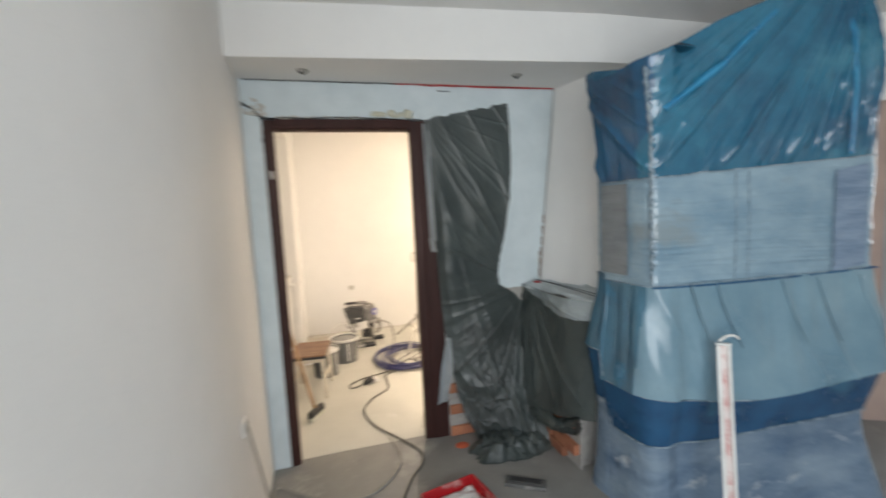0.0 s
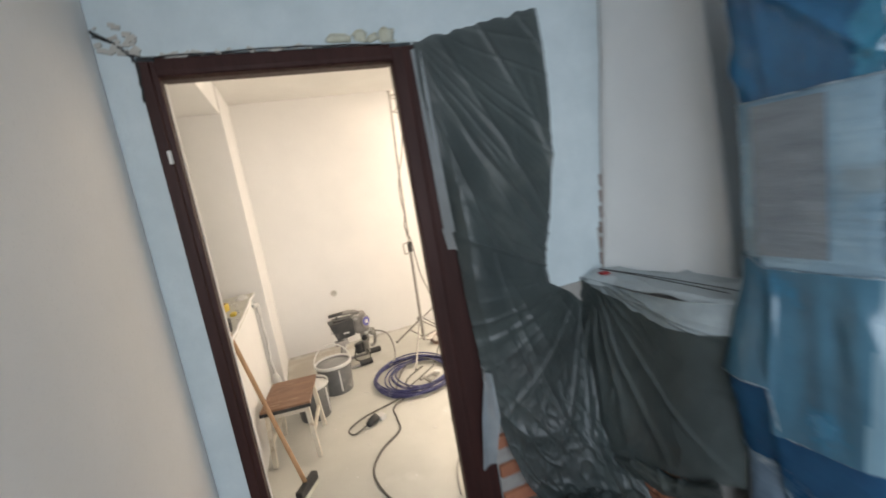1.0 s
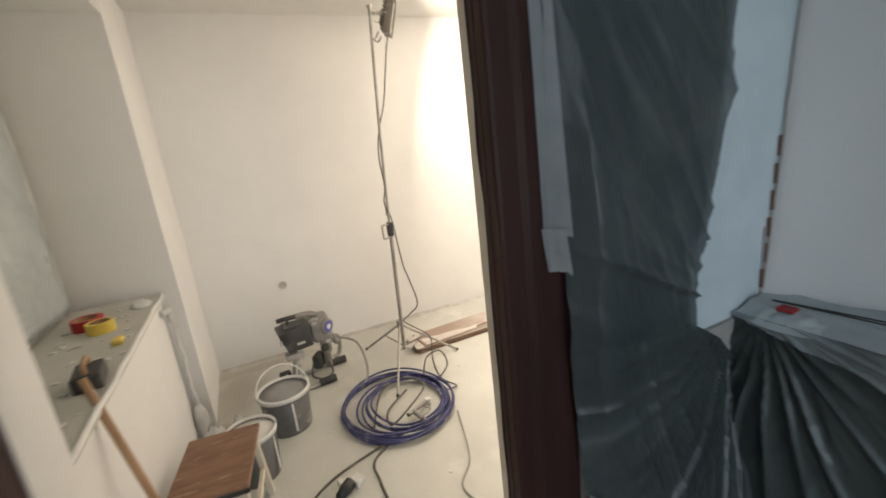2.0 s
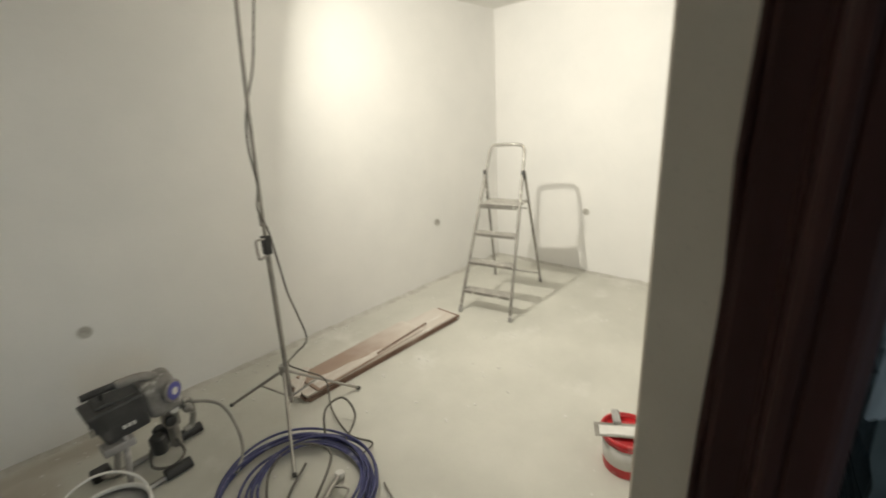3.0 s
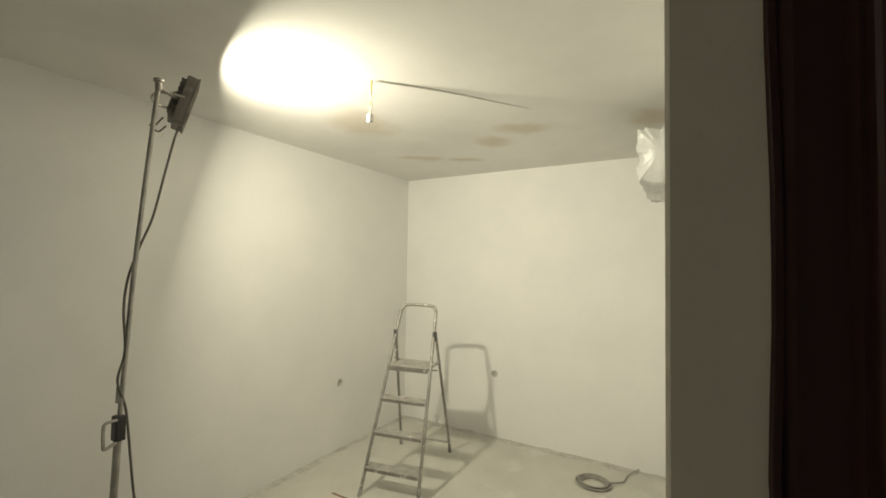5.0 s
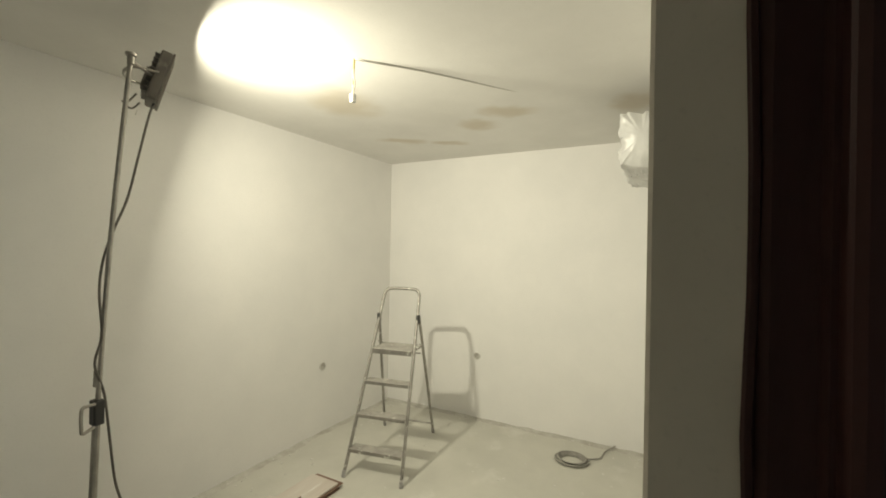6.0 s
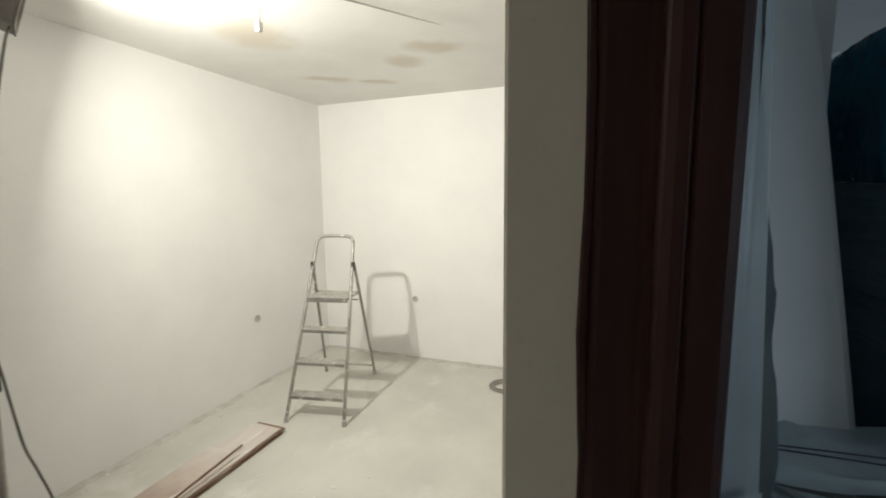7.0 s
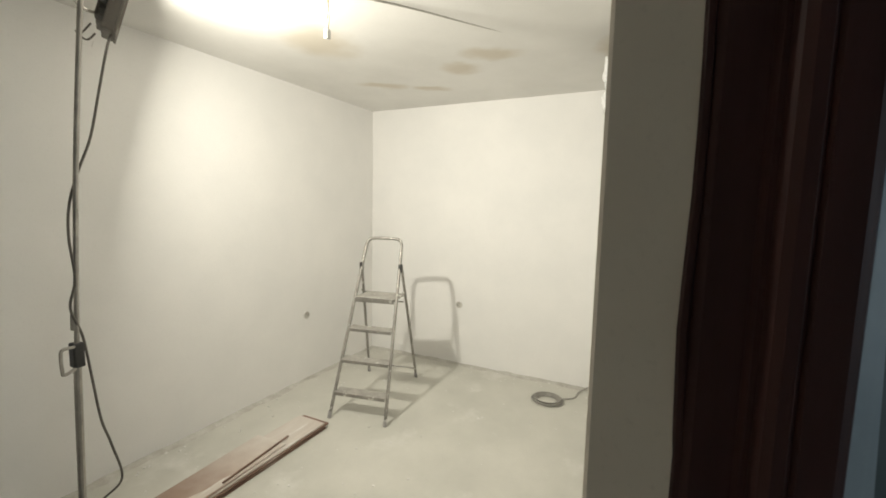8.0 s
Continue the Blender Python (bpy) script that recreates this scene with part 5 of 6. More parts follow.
gear = moved(box(-0.070, -0.084, -0.092, 0.075, 0.082, 0.088, 0.034, segs=5), pose(0.112, 0.0, 0.372, 0, -4, 0))
for v in gear.verts:
    v.co += Vector((nz(v.co.x, v.co.y, v.co.z, 14), nz(v.co.y, v.co.z, 2, 14), nz(v.co.z, v.co.x, 5, 14))) * 0.006
part("gear_housing", gear, M_dustgrey, sp, smooth=True)
part("gear_collar", moved(lathe([(0.052, 0.0), (0.056, 0.006), (0.056, 0.014), (0.050, 0.020)], sides=32), pose(0.150, -0.066, 0.385, 90, 0, 34)), M_dustgrey, sp, smooth=True)
bd = part("badge", moved(lathe([(0.042, 0.018), (0.042, 0.023), (0.034, 0.025)], sides=28), pose(0.150, -0.066, 0.385, 90, 0, 34)), M_purple, sp, "round violet badge")
part("badge_centre", moved(lathe([(0.018, 0.0245), (0.018, 0.0265), (0.012, 0.027)], sides=24), pose(0.150, -0.066, 0.385, 90, 0, 34)), M_white, bd)
for x0, x1 in ((-0.060, -0.046), (-0.042, -0.026), (-0.022, -0.010)):
    part("label_bar", box(x0, -0.0885, 0.318, x1, -0.0855, 0.334), M_white, sp, "unreadable pale lettering bar")
part("grip", tube([(-0.155, 0, 0.492), (-0.10, 0, 0.494), (-0.02, 0, 0.492)], 0.016, 12, 4), M_black, sp, smooth=True)
part("grip_bridge", tube([(-0.03, 0, 0.490), (0.03, 0, 0.488), (0.08, 0, 0.478), (0.12, 0, 0.455)], 0.021, 12, 5), M_dustgrey, sp, smooth=True)
part("grip_post", tube([(-0.09, 0, 0.44), (-0.085, 0, 0.49)], 0.008, 8, 1, smooth=False), M_black, sp)
part("pump_elbow", tube([(0.195, -0.03, 0.285), (0.222, -0.03, 0.275), (0.226, -0.03, 0.235), (0.222, -0.03, 0.175), (0.205, -0.03, 0.135), (0.17, -0.03, 0.125)], 0.015, 12, 5), M_alu, sp, smooth=True)
part("pump_valve", moved(lathe([(0.017, 0.0), (0.022, 0.005), (0.022, 0.028), (0.014, 0.034)], sides=14), pose(0.20, -0.045, 0.255, 90, 0, 0)), M_alu, sp, smooth=True)
part("prime_knob", moved(lathe([(0.022, 0.0), (0.026, 0.006), (0.026, 0.022), (0.020, 0.026)], sides=18), pose(0.12, -0.04, 0.225, 90, 0, 0)), M_black, sp, smooth=True)
part("outlet_nut", moved(lathe([(0.012, 0.0), (0.016, 0.004), (0.016, 0.02), (0.010, 0.03)], sides=6), pose(0.165, 0.0, 0.245, 0, 90, 0)), M_alu, sp)
part("gauge", moved(lathe([(0.020, 0.0), (0.020, 0.014), (0.016, 0.016)], sides=20), pose(0.15, -0.036, 0.27, 90, 0, 0)), M_white, sp)
part("pump_block", box(0.10, -0.035, 0.17, 0.17, 0.035, 0.30, 0.01), M_steel, sp)
part("pump_cylinder", lathe([(0.022, 0.05), (0.026, 0.06), (0.026, 0.19), (0.02, 0.20)], (0.135, 0, 0), 18), M_steel, sp)
part("filter_knob", lathe([(0.032, 0.10), (0.036, 0.11), (0.036, 0.18), (0.028, 0.19)], (0.05, -0.06, 0.0), 18), M_black, sp)
part("filter_knob", lathe([(0.028, 0.06), (0.034, 0.07), (0.034, 0.15), (0.024, 0.16)], (0.09, 0.05, 0.0), 18), M_black, sp)
for y, x0 in ((-0.15, 0.10), (0.08, 0.24)):
    part("skid", tube([(-0.16, y * 0.9, 0.05), (-0.12, y, 0.018), (0.0, y, 0.018), (x0 - 0.06, y, 0.02)], 0.014, 10, 6), M_steel, sp, smooth=True)
    part("rubber_foot", tube([(x0 - 0.08, y, 0.028), (x0 - 0.05, y, 0.028), (x0 + 0.02, y, 0.028), (x0 + 0.035, y, 0.028)], 0.027, 14, 2), M_black, sp, smooth=True)
    part("strut", tube([(-0.11, y, 0.02), (-0.06, y * 0.5, 0.28)], 0.013, 10, 1, smooth=False), M_grey, sp)
part("rear_foot", box(-0.20, -0.17, 0.0, -0.12, -0.10, 0.05, 0.012), M_black, sp)
part("rear_foot", box(-0.20, 0.10, 0.0, -0.12, 0.17, 0.05, 0.012), M_black, sp)
part("side_tray", box(-0.15, -0.10, 0.225, -0.03, -0.02, 0.262, 0.008), M_grey, sp)
part("suction_tube", tube([(0.13, -0.02, 0.10), (0.14, -0.06, 0.03), (0.07, -0.10, 0.022), (0.0, -0.07, 0.05), (0.02, -0.03, 0.12)], 0.007, 8, 6), M_cable, sp, smooth=True)
tagged(mesh_ob("spray_hose_end", tube([(0.745, 2.28, 0.245), (0.83, 2.26, 0.26), (0.93, 2.17, 0.23), (0.955, 2.07, 0.13), (0.93, 1.97, 0.05), (0.86, 1.88, 0.035)], 0.0085, 8, 8), M_greycable, True), "dusty grey hose running from the sprayer", "hose")

# hose coil with the spray gun inside
hc = thing("hose_coil", "coiled violet-blue spray hose on the floor", "hose")
rnd = random.Random(11)
for k in range(12):
    outer = k < 7
    rr = (0.322 + 0.010 * (k % 4) if outer else 0.232 + 0.013 * (k - 7)) + rnd.uniform(-0.012, 0.012)
    cx, cy = (1.0, 1.585) if outer else (1.045, 1.555)
    cx, cy = cx + rnd.uniform(-0.016, 0.016), cy + rnd.uniform(-0.016, 0.016)
    zz, ph = 0.010 + 0.007 * (k % 5) + rnd.uniform(0, 0.008), rnd.uniform(0, 6.28)
    pts = []
    for j in range(27):
        a = ph + 2 * math.pi * 1.03 * j / 26
        q = rr * (1 + 0.025 * math.sin(2 * a + ph))
        pts.append((cx + q * math.cos(a) * 0.97, cy + q * math.sin(a) * 1.05, zz + 0.008 * (1 + math.sin(3 * a + ph))))
    part("loop", tube(pts, 0.0064, 8, 3), M_hose, hc, smooth=True)
part("tail", tube([(1.25, 1.75, 0.02), (1.33, 1.86, 0.10), (1.43, 1.84, 0.13), (1.42, 1.72, 0.08), (1.30, 1.66, 0.02)], 0.006, 8, 8), M_cable, hc, "thin dark loop", smooth=True)
part("inner_loop", tube([(0.80, 1.42, 0.02), (0.95, 1.75, 0.03), (1.12, 1.80, 0.05), (1.20, 1.62, 0.06), (1.02, 1.45, 0.05), (0.90, 1.40, 0.03), (0.93, 1.55, 0.02), (1.1, 1.68, 0.03)], 0.006, 8, 8), M_cable, hc, "thin dark cable loop", smooth=True)
sg = thing("spray_gun", "metal spray gun lying inside the hose coil", "spray gun", pose(1.08, 1.44, 0.045, 0, 10, 35))
part("barrel", tube([(-0.10, 0, 0), (0.10, 0, 0)], 0.012, 10, 1, smooth=False), M_steel, sg)
part("grip", tube([(-0.05, 0, 0), (-0.08, -0.09, -0.01)], 0.014, 10, 1, smooth=False), M_alu, sg)
part("guard", tube([(-0.07, -0.08, 0), (0.02, -0.075, 0), (0.03, -0.01, 0)], 0.005, 8, 5), M_steel, sg)
part("tip", lathe([(0.02, -0.012), (0.024, 0.0), (0.02, 0.012)], (0.11, 0, 0), 14), M_white, sg, "pale tip guard")
part("swivel", tube([(-0.08, -0.09, -0.01), (-0.09, -0.13, -0.02)], 0.010, 10, 1, smooth=False), M_steel, sg)

# ---------------------------------------------------------------- buckets


def bucket(name, label, at, r, h, body, fill, handle_turn, up=True):
    b = thing(name, label, "bucket", pose(*at, 0, 0, handle_turn))
    part("body", lathe([(r * 0.86, 0.0), (r * 0.87, 0.004), (r * 0.985, h - 0.012), (r * 0.955, h - 0.012), (r * 0.84, 0.01)], sides=48), body, b, smooth=True)
    part("rim", lathe([(r * 0.985, h - 0.028), (r * 1.04, h - 0.026), (r * 1.045, h - 0.004), (r * 1.01, h), (r * 0.95, h - 0.004), (r * 0.955, h - 0.02)], sides=48, closed=True), M_white, b, "white rim", smooth=True)
    part("filling", lathe([(r * 0.948, h - 0.03), (r * 0.948, h - 0.022), (r * 0.5, h - 0.017), (r * 0.1, h - 0.018)], sides=48), fill, b, smooth=True)
    arc = []
    for k in range(13):
        a = math.pi * k / 12
        arc.append((r * 1.05 * math.cos(a), r * 1.0 * math.sin(a) * (0.55 if up else 0.98), h - 0.02 + (r * 0.95 * math.sin(a) if up else 0.01)))
    part("handle", tube(arc, 0.005, 8, 3), M_white, b, "white plastic handle", smooth=True)
    part("handle_lug", box(r * 1.0, -0.015, h - 0.05, r * 1.05, 0.015, h - 0.01, 0.004), M_white, b)
    part("drip", box(-0.006, -r * 0.97, 0.03, 0.006, -r * 0.94, h - 0.03, 0.002), M_white, b, "white paint run")
    return b


bucket("filler_bucket", "dark grey bucket filled with grey filler, white handle up", (0.395, 1.80, 0.0), 0.143, 0.25, M_bucket, M_paste, 12)
bucket("small_bucket", "grey bucket with a white rim beside the stool", (0.20, 1.47, 0.0), 0.125, 0.26, M_bucket, M_white, 60, up=False)

rb = thing("red_bucket", "red and white plaster bucket with a wide putty knife on top", "bucket", pose(2.065, 0.555, 0.0, 0, 0, 20))
part("body", lathe([(0.095, 0.0), (0.097, 0.004), (0.110, 0.185), (0.104, 0.185), (0.09, 0.01)], sides=48), M_red, rb, smooth=True)
part("label_band", lathe([(0.0985, 0.04), (0.0995, 0.04), (0.1085, 0.15), (0.1075, 0.15)], sides=48, closed=True), M_white, rb, "white label with unreadable lettering", smooth=True)
part("rim", lathe([(0.110, 0.165), (0.117, 0.168), (0.117, 0.188), (0.106, 0.19), (0.104, 0.175)], sides=48, closed=True), M_red, rb, smooth=True)
part("lid", lathe([(0.104, 0.168), (0.104, 0.174), (0.06, 0.178)], sides=48), M_red, rb, "red lid smeared with plaster", smooth=True)
for a0, a1, z0, z1, mt in ((195, 240, 0.125, 0.150, M_purple), (200, 236, 0.085, 0.105, M_red), (206, 230, 0.060, 0.070, M_black), (245, 262, 0.045, 0.09, M_red)):
    part("label_bar", sheet(lambda u, v: ((0.1015 + 0.078 * (z0 + (z1 - z0) * v - 0.04)) * math.cos(radians(a0 + (a1 - a0) * u)), (0.1015 + 0.078 * (z0 + (z1 - z0) * v - 0.04)) * math.sin(radians(a0 + (a1 - a0) * u)), z0 + (z1 - z0) * v), 12, 2, thick=0.001), mt, rb)
pk = thing("putty_knife", "wide steel putty knife crusted with plaster", "putty knife", pose(2.05, 0.54, 0.196, 0, -4, -62))
part("blade", box(-0.15, -0.045, 0.0, 0.15, 0.045, 0.003, 0.001), M_alu, pk, "broad plaster-smeared steel blade")
part("plaster_smear", sheet(lambda u, v: (-0.13 + 0.26 * u, -0.035 + 0.06 * v, 0.004 + 0.006 * max(0, nz(u * 3, v * 2, 1, 2))), 24, 10, thick=0.002), M_white, pk, smooth=True)
part("grip", moved(box(-0.018, 0.04, -0.008, 0.018, 0.13, 0.012, 0.008), pose(-0.05, 0, 0.004)), M_grey, pk)

# ---------------------------------------------------------------- stool, broom and sill clutter
st = thing("stool", "old wooden stool with a worn brown seat and cream legs", "stool", pose(0.09, 1.128, 0.0, 0, 0, -8))
part("seat", box(-0.147, -0.205, 0.354, 0.147, 0.205, 0.377, 0.006), M_wood, st, "worn brown plywood seat")
part("seat_edge", box(-0.149, -0.208, 0.344, 0.149, -0.203, 0.366, 0.003), M_black, st, "chipped dark front edge")
for sx in (-1, 1):
    for sy in (-1, 1):
        own = box(-0.014, -0.014, 0.0, 0.014, 0.014, 0.354, 0.003)
        for v in own.verts:
            k = 1 - v.co.z / 0.354
            v.co.x += sx * (0.115 + 0.018 * k)
            v.co.y += sy * (0.165 + 0.02 * k)
        part("leg", own, M_leg, st)
for sy in (-1, 1):
    part("apron", box(-0.115, sy * 0.165 - 0.010, 0.305, 0.115, sy * 0.165 + 0.010, 0.354, 0.003), M_leg, st)
for sx in (-1, 1):
    part("apron", box(sx * 0.115 - 0.010, -0.165, 0.305, sx * 0.115 + 0.010, 0.165, 0.354, 0.003), M_leg, st)
    part("stretcher", box(sx * 0.124 - 0.009, -0.155, 0.14, sx * 0.124 + 0.009, 0.155, 0.17, 0.003), M_leg, st)

br = thing("broom", "wooden-handled brush leaning on the low wall", "broom")
part("handle", tube([(0.112, 0.602, 0.07), (0.0, 0.712, 0.50), (-0.122, 0.826, 0.985)], 0.012, 10, 4), M_handle, br, smooth=True)
part("head", moved(box(-0.09, -0.02, 0.0, 0.09, 0.02, 0.05, 0.008), pose(0.118, 0.60, 0.03, 0, 0, 60)), M_black, br)
part("bristles", moved(box(-0.085, -0.017, 0.001, 0.085, 0.017, 0.03, 0.004), pose(0.118, 0.60, 0.0, 0, 0, 60)), M_foam, br, "yellowish bristles")


def tape_roll(name, label, at, material, r, w, tilt):
    t = thing(name, label, "tape roll", pose(*at, *tilt))
    part("tape", lathe([(r, 0.0), (r, w), (r * 0.74, w), (r * 0.74, 0.0)], sides=36, closed=True), material, t)
    part("core", lathe([(r * 0.74, 0.001), (r * 0.74, w - 0.001), (r * 0.68, w - 0.001), (r * 0.68, 0.001)], sides=36, closed=True), M_handle, t)


tape_roll("tape_roll", "roll of red tape on the dusty sill", (-0.325, 1.66, 0.906), M_red, 0.062, 0.048, (0, 0, 0))
tape_roll("tape_roll", "roll of yellow masking tape on the dusty sill", (-0.255, 1.555, 0.906), M_yellow, 0.052, 0.048, (0, 0, 0))
bl = thing("float_block", "dark crusted plastering float on the sill", "plastering float", pose(-0.152, 0.975, 0.906, 0, 0, 8))
part("plate", box(-0.04, -0.07, 0.0, 0.04, 0.07, 0.055, 0.008), M_blackdust, bl)
part("grip", tube([(0.0, -0.05, 0.055), (0.0, -0.04, 0.08), (0.0, 0.04, 0.08), (0.0, 0.05, 0.055)], 0.008, 8, 6), M_handle, bl)
bt = tagged(mesh_ob("brush_head", box(-0.17, 1.30, 0.906, -0.13, 1.36, 0.93, 0.01), M_yellow), "small yellow scrap on the sill", "scrap")
rp = thing("radiator_pipe", "heating pipe wrapped in white film beside the pillar", "pipe")
part("riser", ragged_strip([(-0.085, 2.03, 0.03), (-0.082, 2.035, 0.25), (-0.08, 2.04, 0.5), (-0.082, 2.02, 0.76)], 0.012, 31), M_bag, rp, smooth=True)
part("elbow", tube([(-0.082, 2.02, 0.74), (-0.080, 2.01, 0.80), (-0.085, 1.98, 0.815), (-0.105, 1.94, 0.815)], 0.017, 10, 5), M_bag, rp, smooth=True)
part("rag", lathe([(0.012, 0.20), (0.035, 0.15), (0.04, 0.08), (0.03, 0.03), (0.045, 0.004)], (-0.075, 2.03, 0.0), 20), M_bag, rp, "bunched white film", smooth=True)

# ---------------------------------------------------------------- boards, cables, clutter on the room floor


def board(name, label, a, b, wide, z0, thick, material, profile=False):
    a, b = Vector((*a, 0)), Vector((*b, 0))
    ang = math.degrees(math.atan2(b.y - a.y, b.x - a.x))
    t = thing(name, label, "board", pose(a.x, a.y, z0, 0, 0, ang), "trim boards on the floor")
    ln = (b - a).length
    part("plank", box(0, -wide / 2, 0.0, ln, wide / 2, thick, 0.003), material, t)
    if profile:
        part("moulding", box(0.0, -wide / 2 - 0.001, thick, ln, -wide / 2 + 0.022, thick + 0.014, 0.004), material, t)
    return t


for k, (dx, dy) in enumerate(((0.0, 0.0), (-0.02, 0.006), (0.015, -0.004), (-0.01, 0.003))):
    board("trim_board", "brown board in a low stack, edges showing", (1.37 + dx, 2.232 + dy), (2.69 + dx * 1.5, 2.228 + dy), 0.235, 0.0125 * k, 0.0115, M_plank if k < 3 else M_plankpale)
wb = board("wide_board", "wide brown board dusted with plaster on the stack", (1.42, 2.222), (2.34, 2.258), 0.24, 0.0505, 0.011, M_plankdust)
part("dust_smear", sheet(lambda u, v: (0.02 + 0.66 * u, -0.112 + (0.115 * (1 - u) ** 0.8 + 0.012 * nz(u, 0, 1, 6)) * v, 0.0113 + 0.0006 * (1 - v)), 40, 6), M_plankpale, wb, "smear of white plaster dust")
board("trim_board", "thin brown strip lying on the stack", (1.90, 2.138), (2.41, 2.184), 0.012, 0.0625, 0.010, M_plank)
board("batten", "short pale batten among the boards", (1.30, 2.13), (1.50, 2.36), 0.04, 0.064, 0.014, M_plankpale)

tagged(mesh_ob("floor_cable", tube([(1.02, 1.35, 0.02), (0.75, 1.22, 0.008), (0.72, 1.05, 0.008), (0.70, 0.89, 0.008), (0.55, 0.74, 0.008), (0.47, 0.55, 0.008), (0.52, 0.30, 0.008), (0.66, 0.06, 0.010), (0.755, -0.12, 0.008), (0.74, -0.26, 0.008), (0.65, -0.38, 0.008), (0.55, -0.60, 0.008), (0.50, -0.85, 0.008)], 0.0065, 8, 8), M_cable, True), "dark cable winding over the floor through the doorway", "cable")
tagged(mesh_ob("floor_cable", tube([(0.92, 1.30, 0.03), (0.72, 1.27, 0.008), (0.52, 1.20, 0.008), (0.40, 1.10, 0.008), (0.42, 1.02, 0.008), (0.50, 1.06, 0.012), (0.545, 1.09, 0.02)], 0.006, 8, 8), M_cable, True), "dark cable looping to the plug on the floor", "cable")
tagged(mesh_ob("floor_cable", tube([(1.28, 1.32, 0.01), (1.16, 0.97, 0.006), (1.04, 0.82, 0.006), (1.05, 0.62, 0.006), (0.90, 0.36, 0.006), (0.84, 0.16, 0.006)], 0.005, 8, 8), M_greycable, True), "thin grey cable along the floor", "cable")
pg = thing("plug", "black rubber plug and socket with white pieces on the floor", "plug", pose(0.56, 1.08, 0.0, 0, 0, 30))
part("plug_body", moved(lathe([(0.012, -0.05), (0.02, -0.045), (0.03, 0.0), (0.028, 0.04), (0.01, 0.045)], sides=18), pose(0, 0, 0.03, 0, 75, 0)), M_black, pg, smooth=True)
part("socket_block", box(0.05, -0.03, 0.0, 0.10, 0.03, 0.035, 0.006), M_white, pg, "white socket block")
part("scrap", moved(box(-0.04, -0.012, 0.0, 0.04, 0.012, 0.012, 0.003), pose(0.03, 0.06, 0.0, 0, 0, 70)), M_white, pg, "white plastic scrap")

gc = thing("cable_coil", "small coil of grey cable on the floor", "cable coil")
rnd = random.Random(8)
for k in range(6):
    rr = 0.075 + 0.008 * k
    ph = rnd.uniform(0, 6.28)
    part("loop", tube([(3.885 + rr * math.cos(ph + 6.4 * j / 22), 0.81 + rr * 1.1 * math.sin(ph + 6.4 * j / 22), 0.010 + 0.006 * (k % 4)) for j in range(23)], 0.0055, 6, 2), M_greycable, gc, smooth=True)
part("tail", tube([(3.94, 0.72, 0.012), (4.02, 0.62, 0.01), (4.15, 0.60, 0.01), (4.26, 0.53, 0.03)], 0.0055, 6, 6), M_greycable, gc)

# plaster crumbs, too many to count
rnd = random.Random(2)
own = bmesh.new()
for k in range(340):
    if k % 2:
        x, y = rnd.uniform(0.2, 4.2), rnd.uniform(0.3, 2.8)
    elif k % 4:
        x, y = rnd.uniform(0.3, 4.2), BACK - abs(rnd.gauss(0, 0.12)) - 0.01
    else:
        x, y = RIGHT - abs(rnd.gauss(0, 0.10)) - 0.01, rnd.uniform(0.3, 2.8)
    s = rnd.uniform(0.002, 0.0065)
    c = box(-s * rnd.uniform(0.6, 2.2), -s, 0, s, s * rnd.uniform(0.6, 1.4), s * 0.5)
    bmesh.ops.transform(c, matrix=pose(x, y, 0.001, rnd.uniform(-8, 8), rnd.uniform(-8, 8), rnd.uniform(0, 360)), verts=c.verts)
    vmap = [own.verts.new(v.co) for v in c.verts]
    c.verts.index_update()
    for f in c.faces:
        own.faces.new([vmap[v.index] for v in f.verts])
    c.free()
tagged(mesh_ob("plaster_crumbs", own, M_white), "white plaster crumbs scattered over the screed", "crumbs", kind="stuff")


for k, (x, y, z, r) in enumerate(((0.02, 1.86, 0.0, 0.07), (0.13, 1.78, 0.0, 0.05), (-0.03, 2.0, 0.0, 0.06), (0.10, 2.03, 0.0, 0.04))):
    own = sheet(lambda u, v: (x + r * v * math.cos(6.283 * u) * (1 + 0.4 * nz(u * 4, k, 1)), y + r * v * math.sin(6.283 * u), z + max(0.002, 0.045 * (1 - v * v) * (0.8 + nz(u * 3, v * 3, k)) + 0.012 * ridge(u * 9, v * 2, k + 0.5))), 40, 10)
    tagged(mesh_ob("film_scrap", own, M_bag, True), "crumpled scrap of white film on the dusty floor", "plastic scrap", "film scraps")
rnd = random.Random(6)
own = bmesh.new()
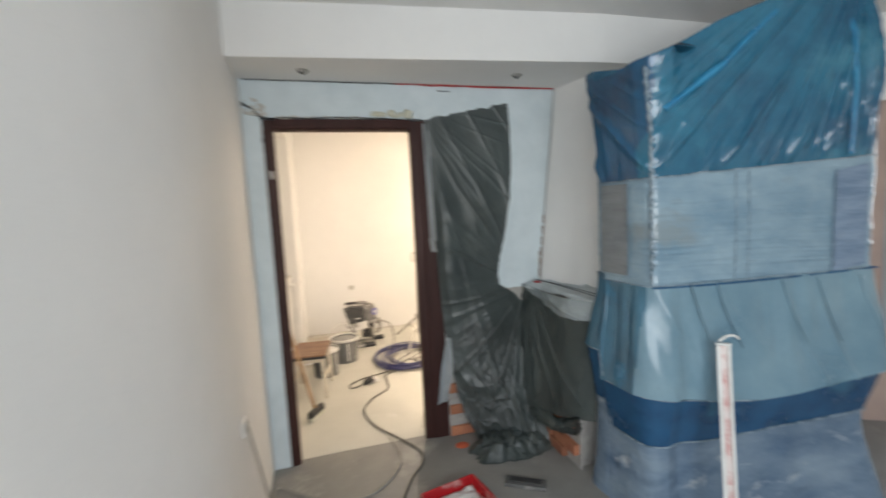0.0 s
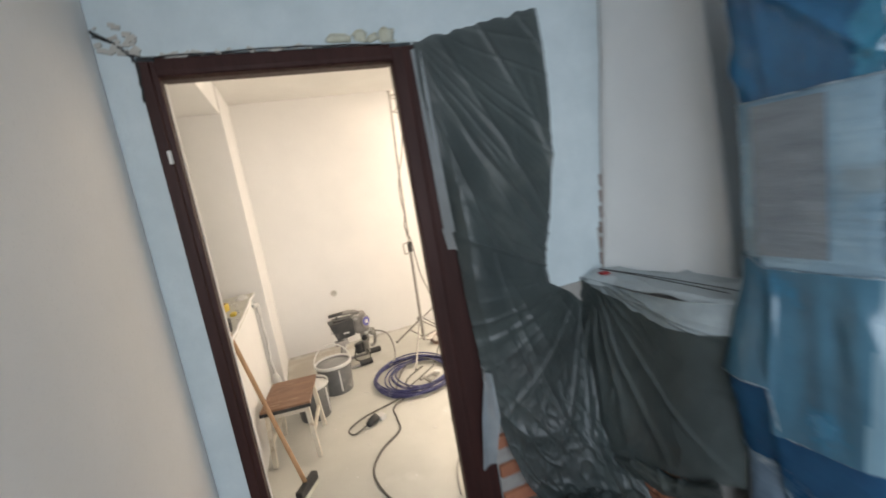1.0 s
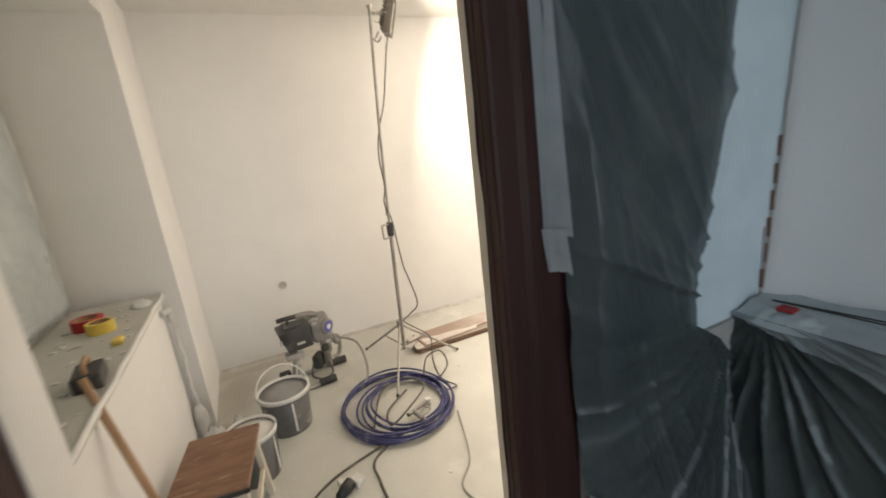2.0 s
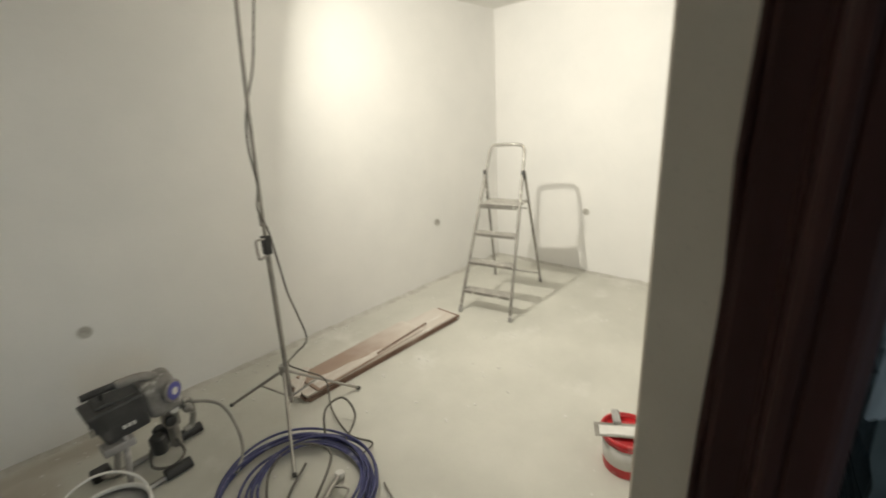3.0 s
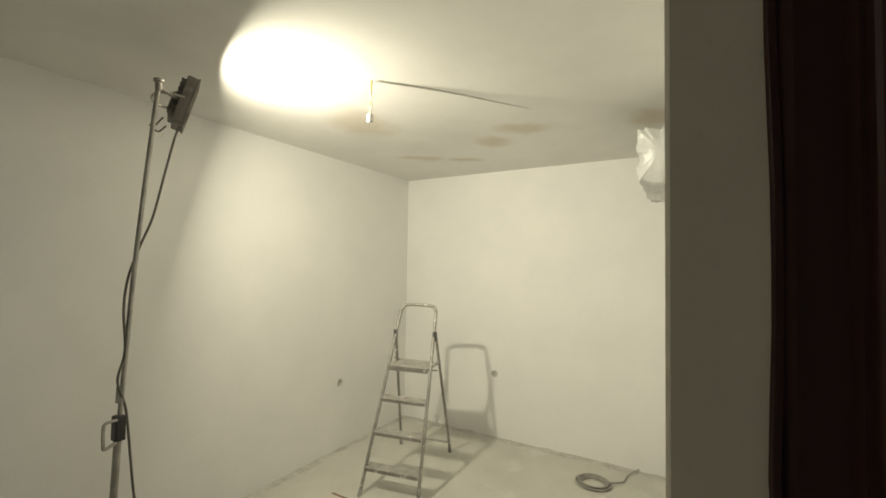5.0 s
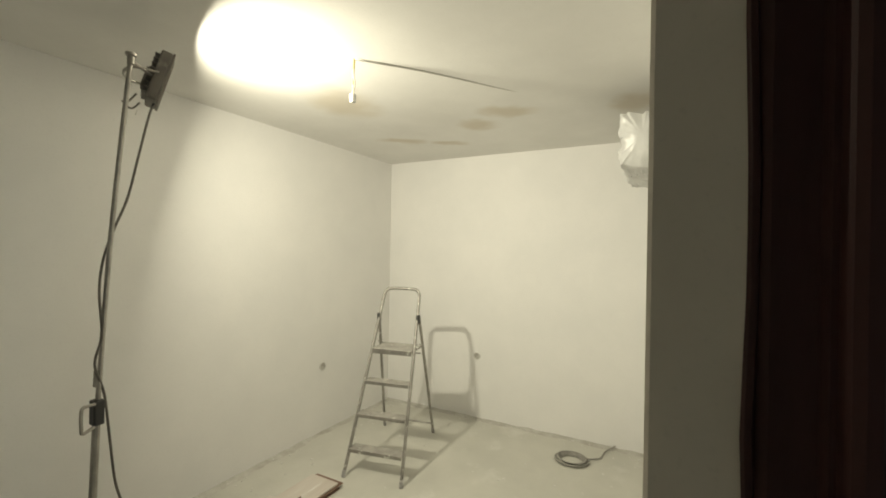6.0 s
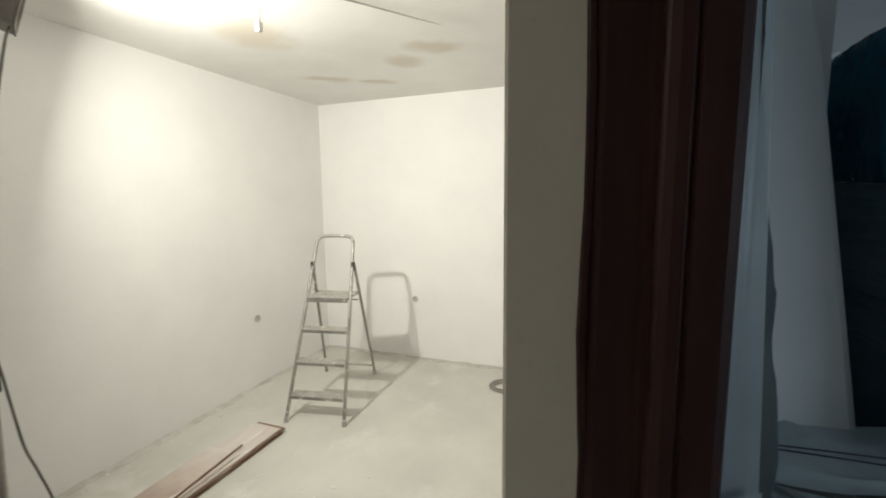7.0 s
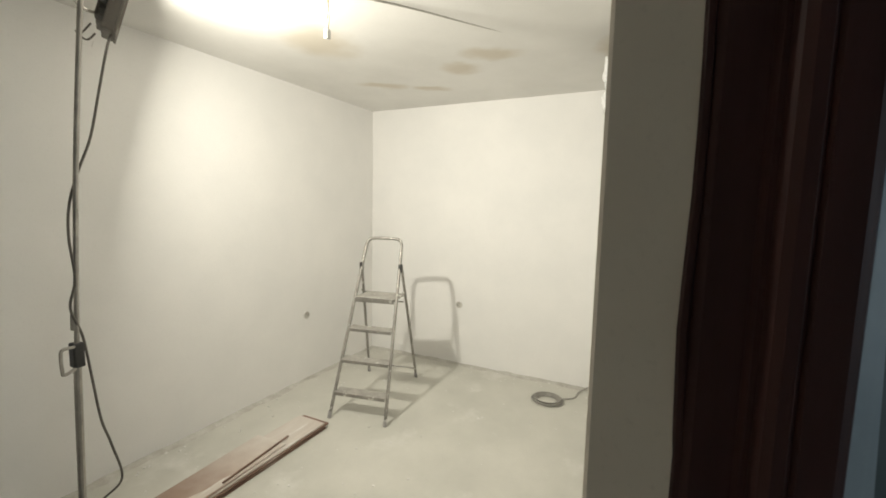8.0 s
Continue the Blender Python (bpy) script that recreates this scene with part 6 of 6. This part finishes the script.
for k in range(90):
    q = rnd.uniform(0.003, 0.010)
    c = moved(box(-q * rnd.uniform(0.7, 2), -q, 0, q, q, q * 0.7), pose(rnd.uniform(-0.42, -0.11), rnd.uniform(0.5, 2.02), 0.906, 0, 0, rnd.uniform(0, 360)))
    c.verts.index_update()
    vmap = [own.verts.new(v.co) for v in c.verts]
    for f in c.faces:
        own.faces.new([vmap[v.index] for v in f.verts])
    c.free()
tagged(mesh_ob("sill_crumbs", own, M_white), "plaster crumbs scattered on the window sill", "crumbs", kind="stuff")
tagged(mesh_ob("film_scrap", sheet(lambda u, v: (-0.16 + 0.05 * v * math.cos(6.283 * u), 1.86 + 0.05 * v * math.sin(6.283 * u), 0.906 + max(0.001, 0.03 * (1 - v * v) + 0.01 * ridge(u * 7, v * 2, 2.5))), 30, 8), M_bag, True), "crumpled scrap of white film on the sill", "plastic scrap", "film scraps")
structure("sill_edge", ragged_strip([(-0.092, 0.45, 0.900), (-0.092, 1.2, 0.902), (-0.092, 2.04, 0.900)], 0.010, 41), M_wall, "rough white plaster edge of the sill", "trim", True)


def base_spill(a, b, out, seed):
    """Uneven lip of plaster between floor and wall."""
    a, b, o = Vector(a), Vector(b), Vector(out)
    rows = []
    own = bmesh.new()
    n = 90
    for i in range(n + 1):
        p = a.lerp(b, i / n)
        w = 0.05 + 0.035 * nz(p.x, p.y, seed, 4) + 0.02 * nz(p.x, p.y, seed, 17)
        h = 0.007 + 0.006 * nz(p.x, p.y, seed + 3, 9)
        rows.append([own.verts.new(p + Vector((0, 0, 0.0005)) + o * w), own.verts.new(p + o * w * 0.4 + Vector((0, 0, h * 0.7))), own.verts.new(p + Vector((0, 0, h * 1.6)))])
    for r0, r1 in zip(rows, rows[1:]):
        for j in range(2):
            own.faces.new((r0[j], r0[j + 1], r1[j + 1], r1[j]))
    return own


structure("skirting_spill", base_spill((0.0, BACK - 0.001, 0), (RIGHT, BACK - 0.001, 0), (0, -1, 0), 1), M_spill, "uneven plaster spill along the foot of the wall", "plaster")
structure("skirting_spill_side", base_spill((RIGHT - 0.001, BACK, 0), (RIGHT - 0.001, 0.2, 0), (-1, 0, 0), 2), M_spill, "uneven plaster spill along the foot of the wall", "plaster")
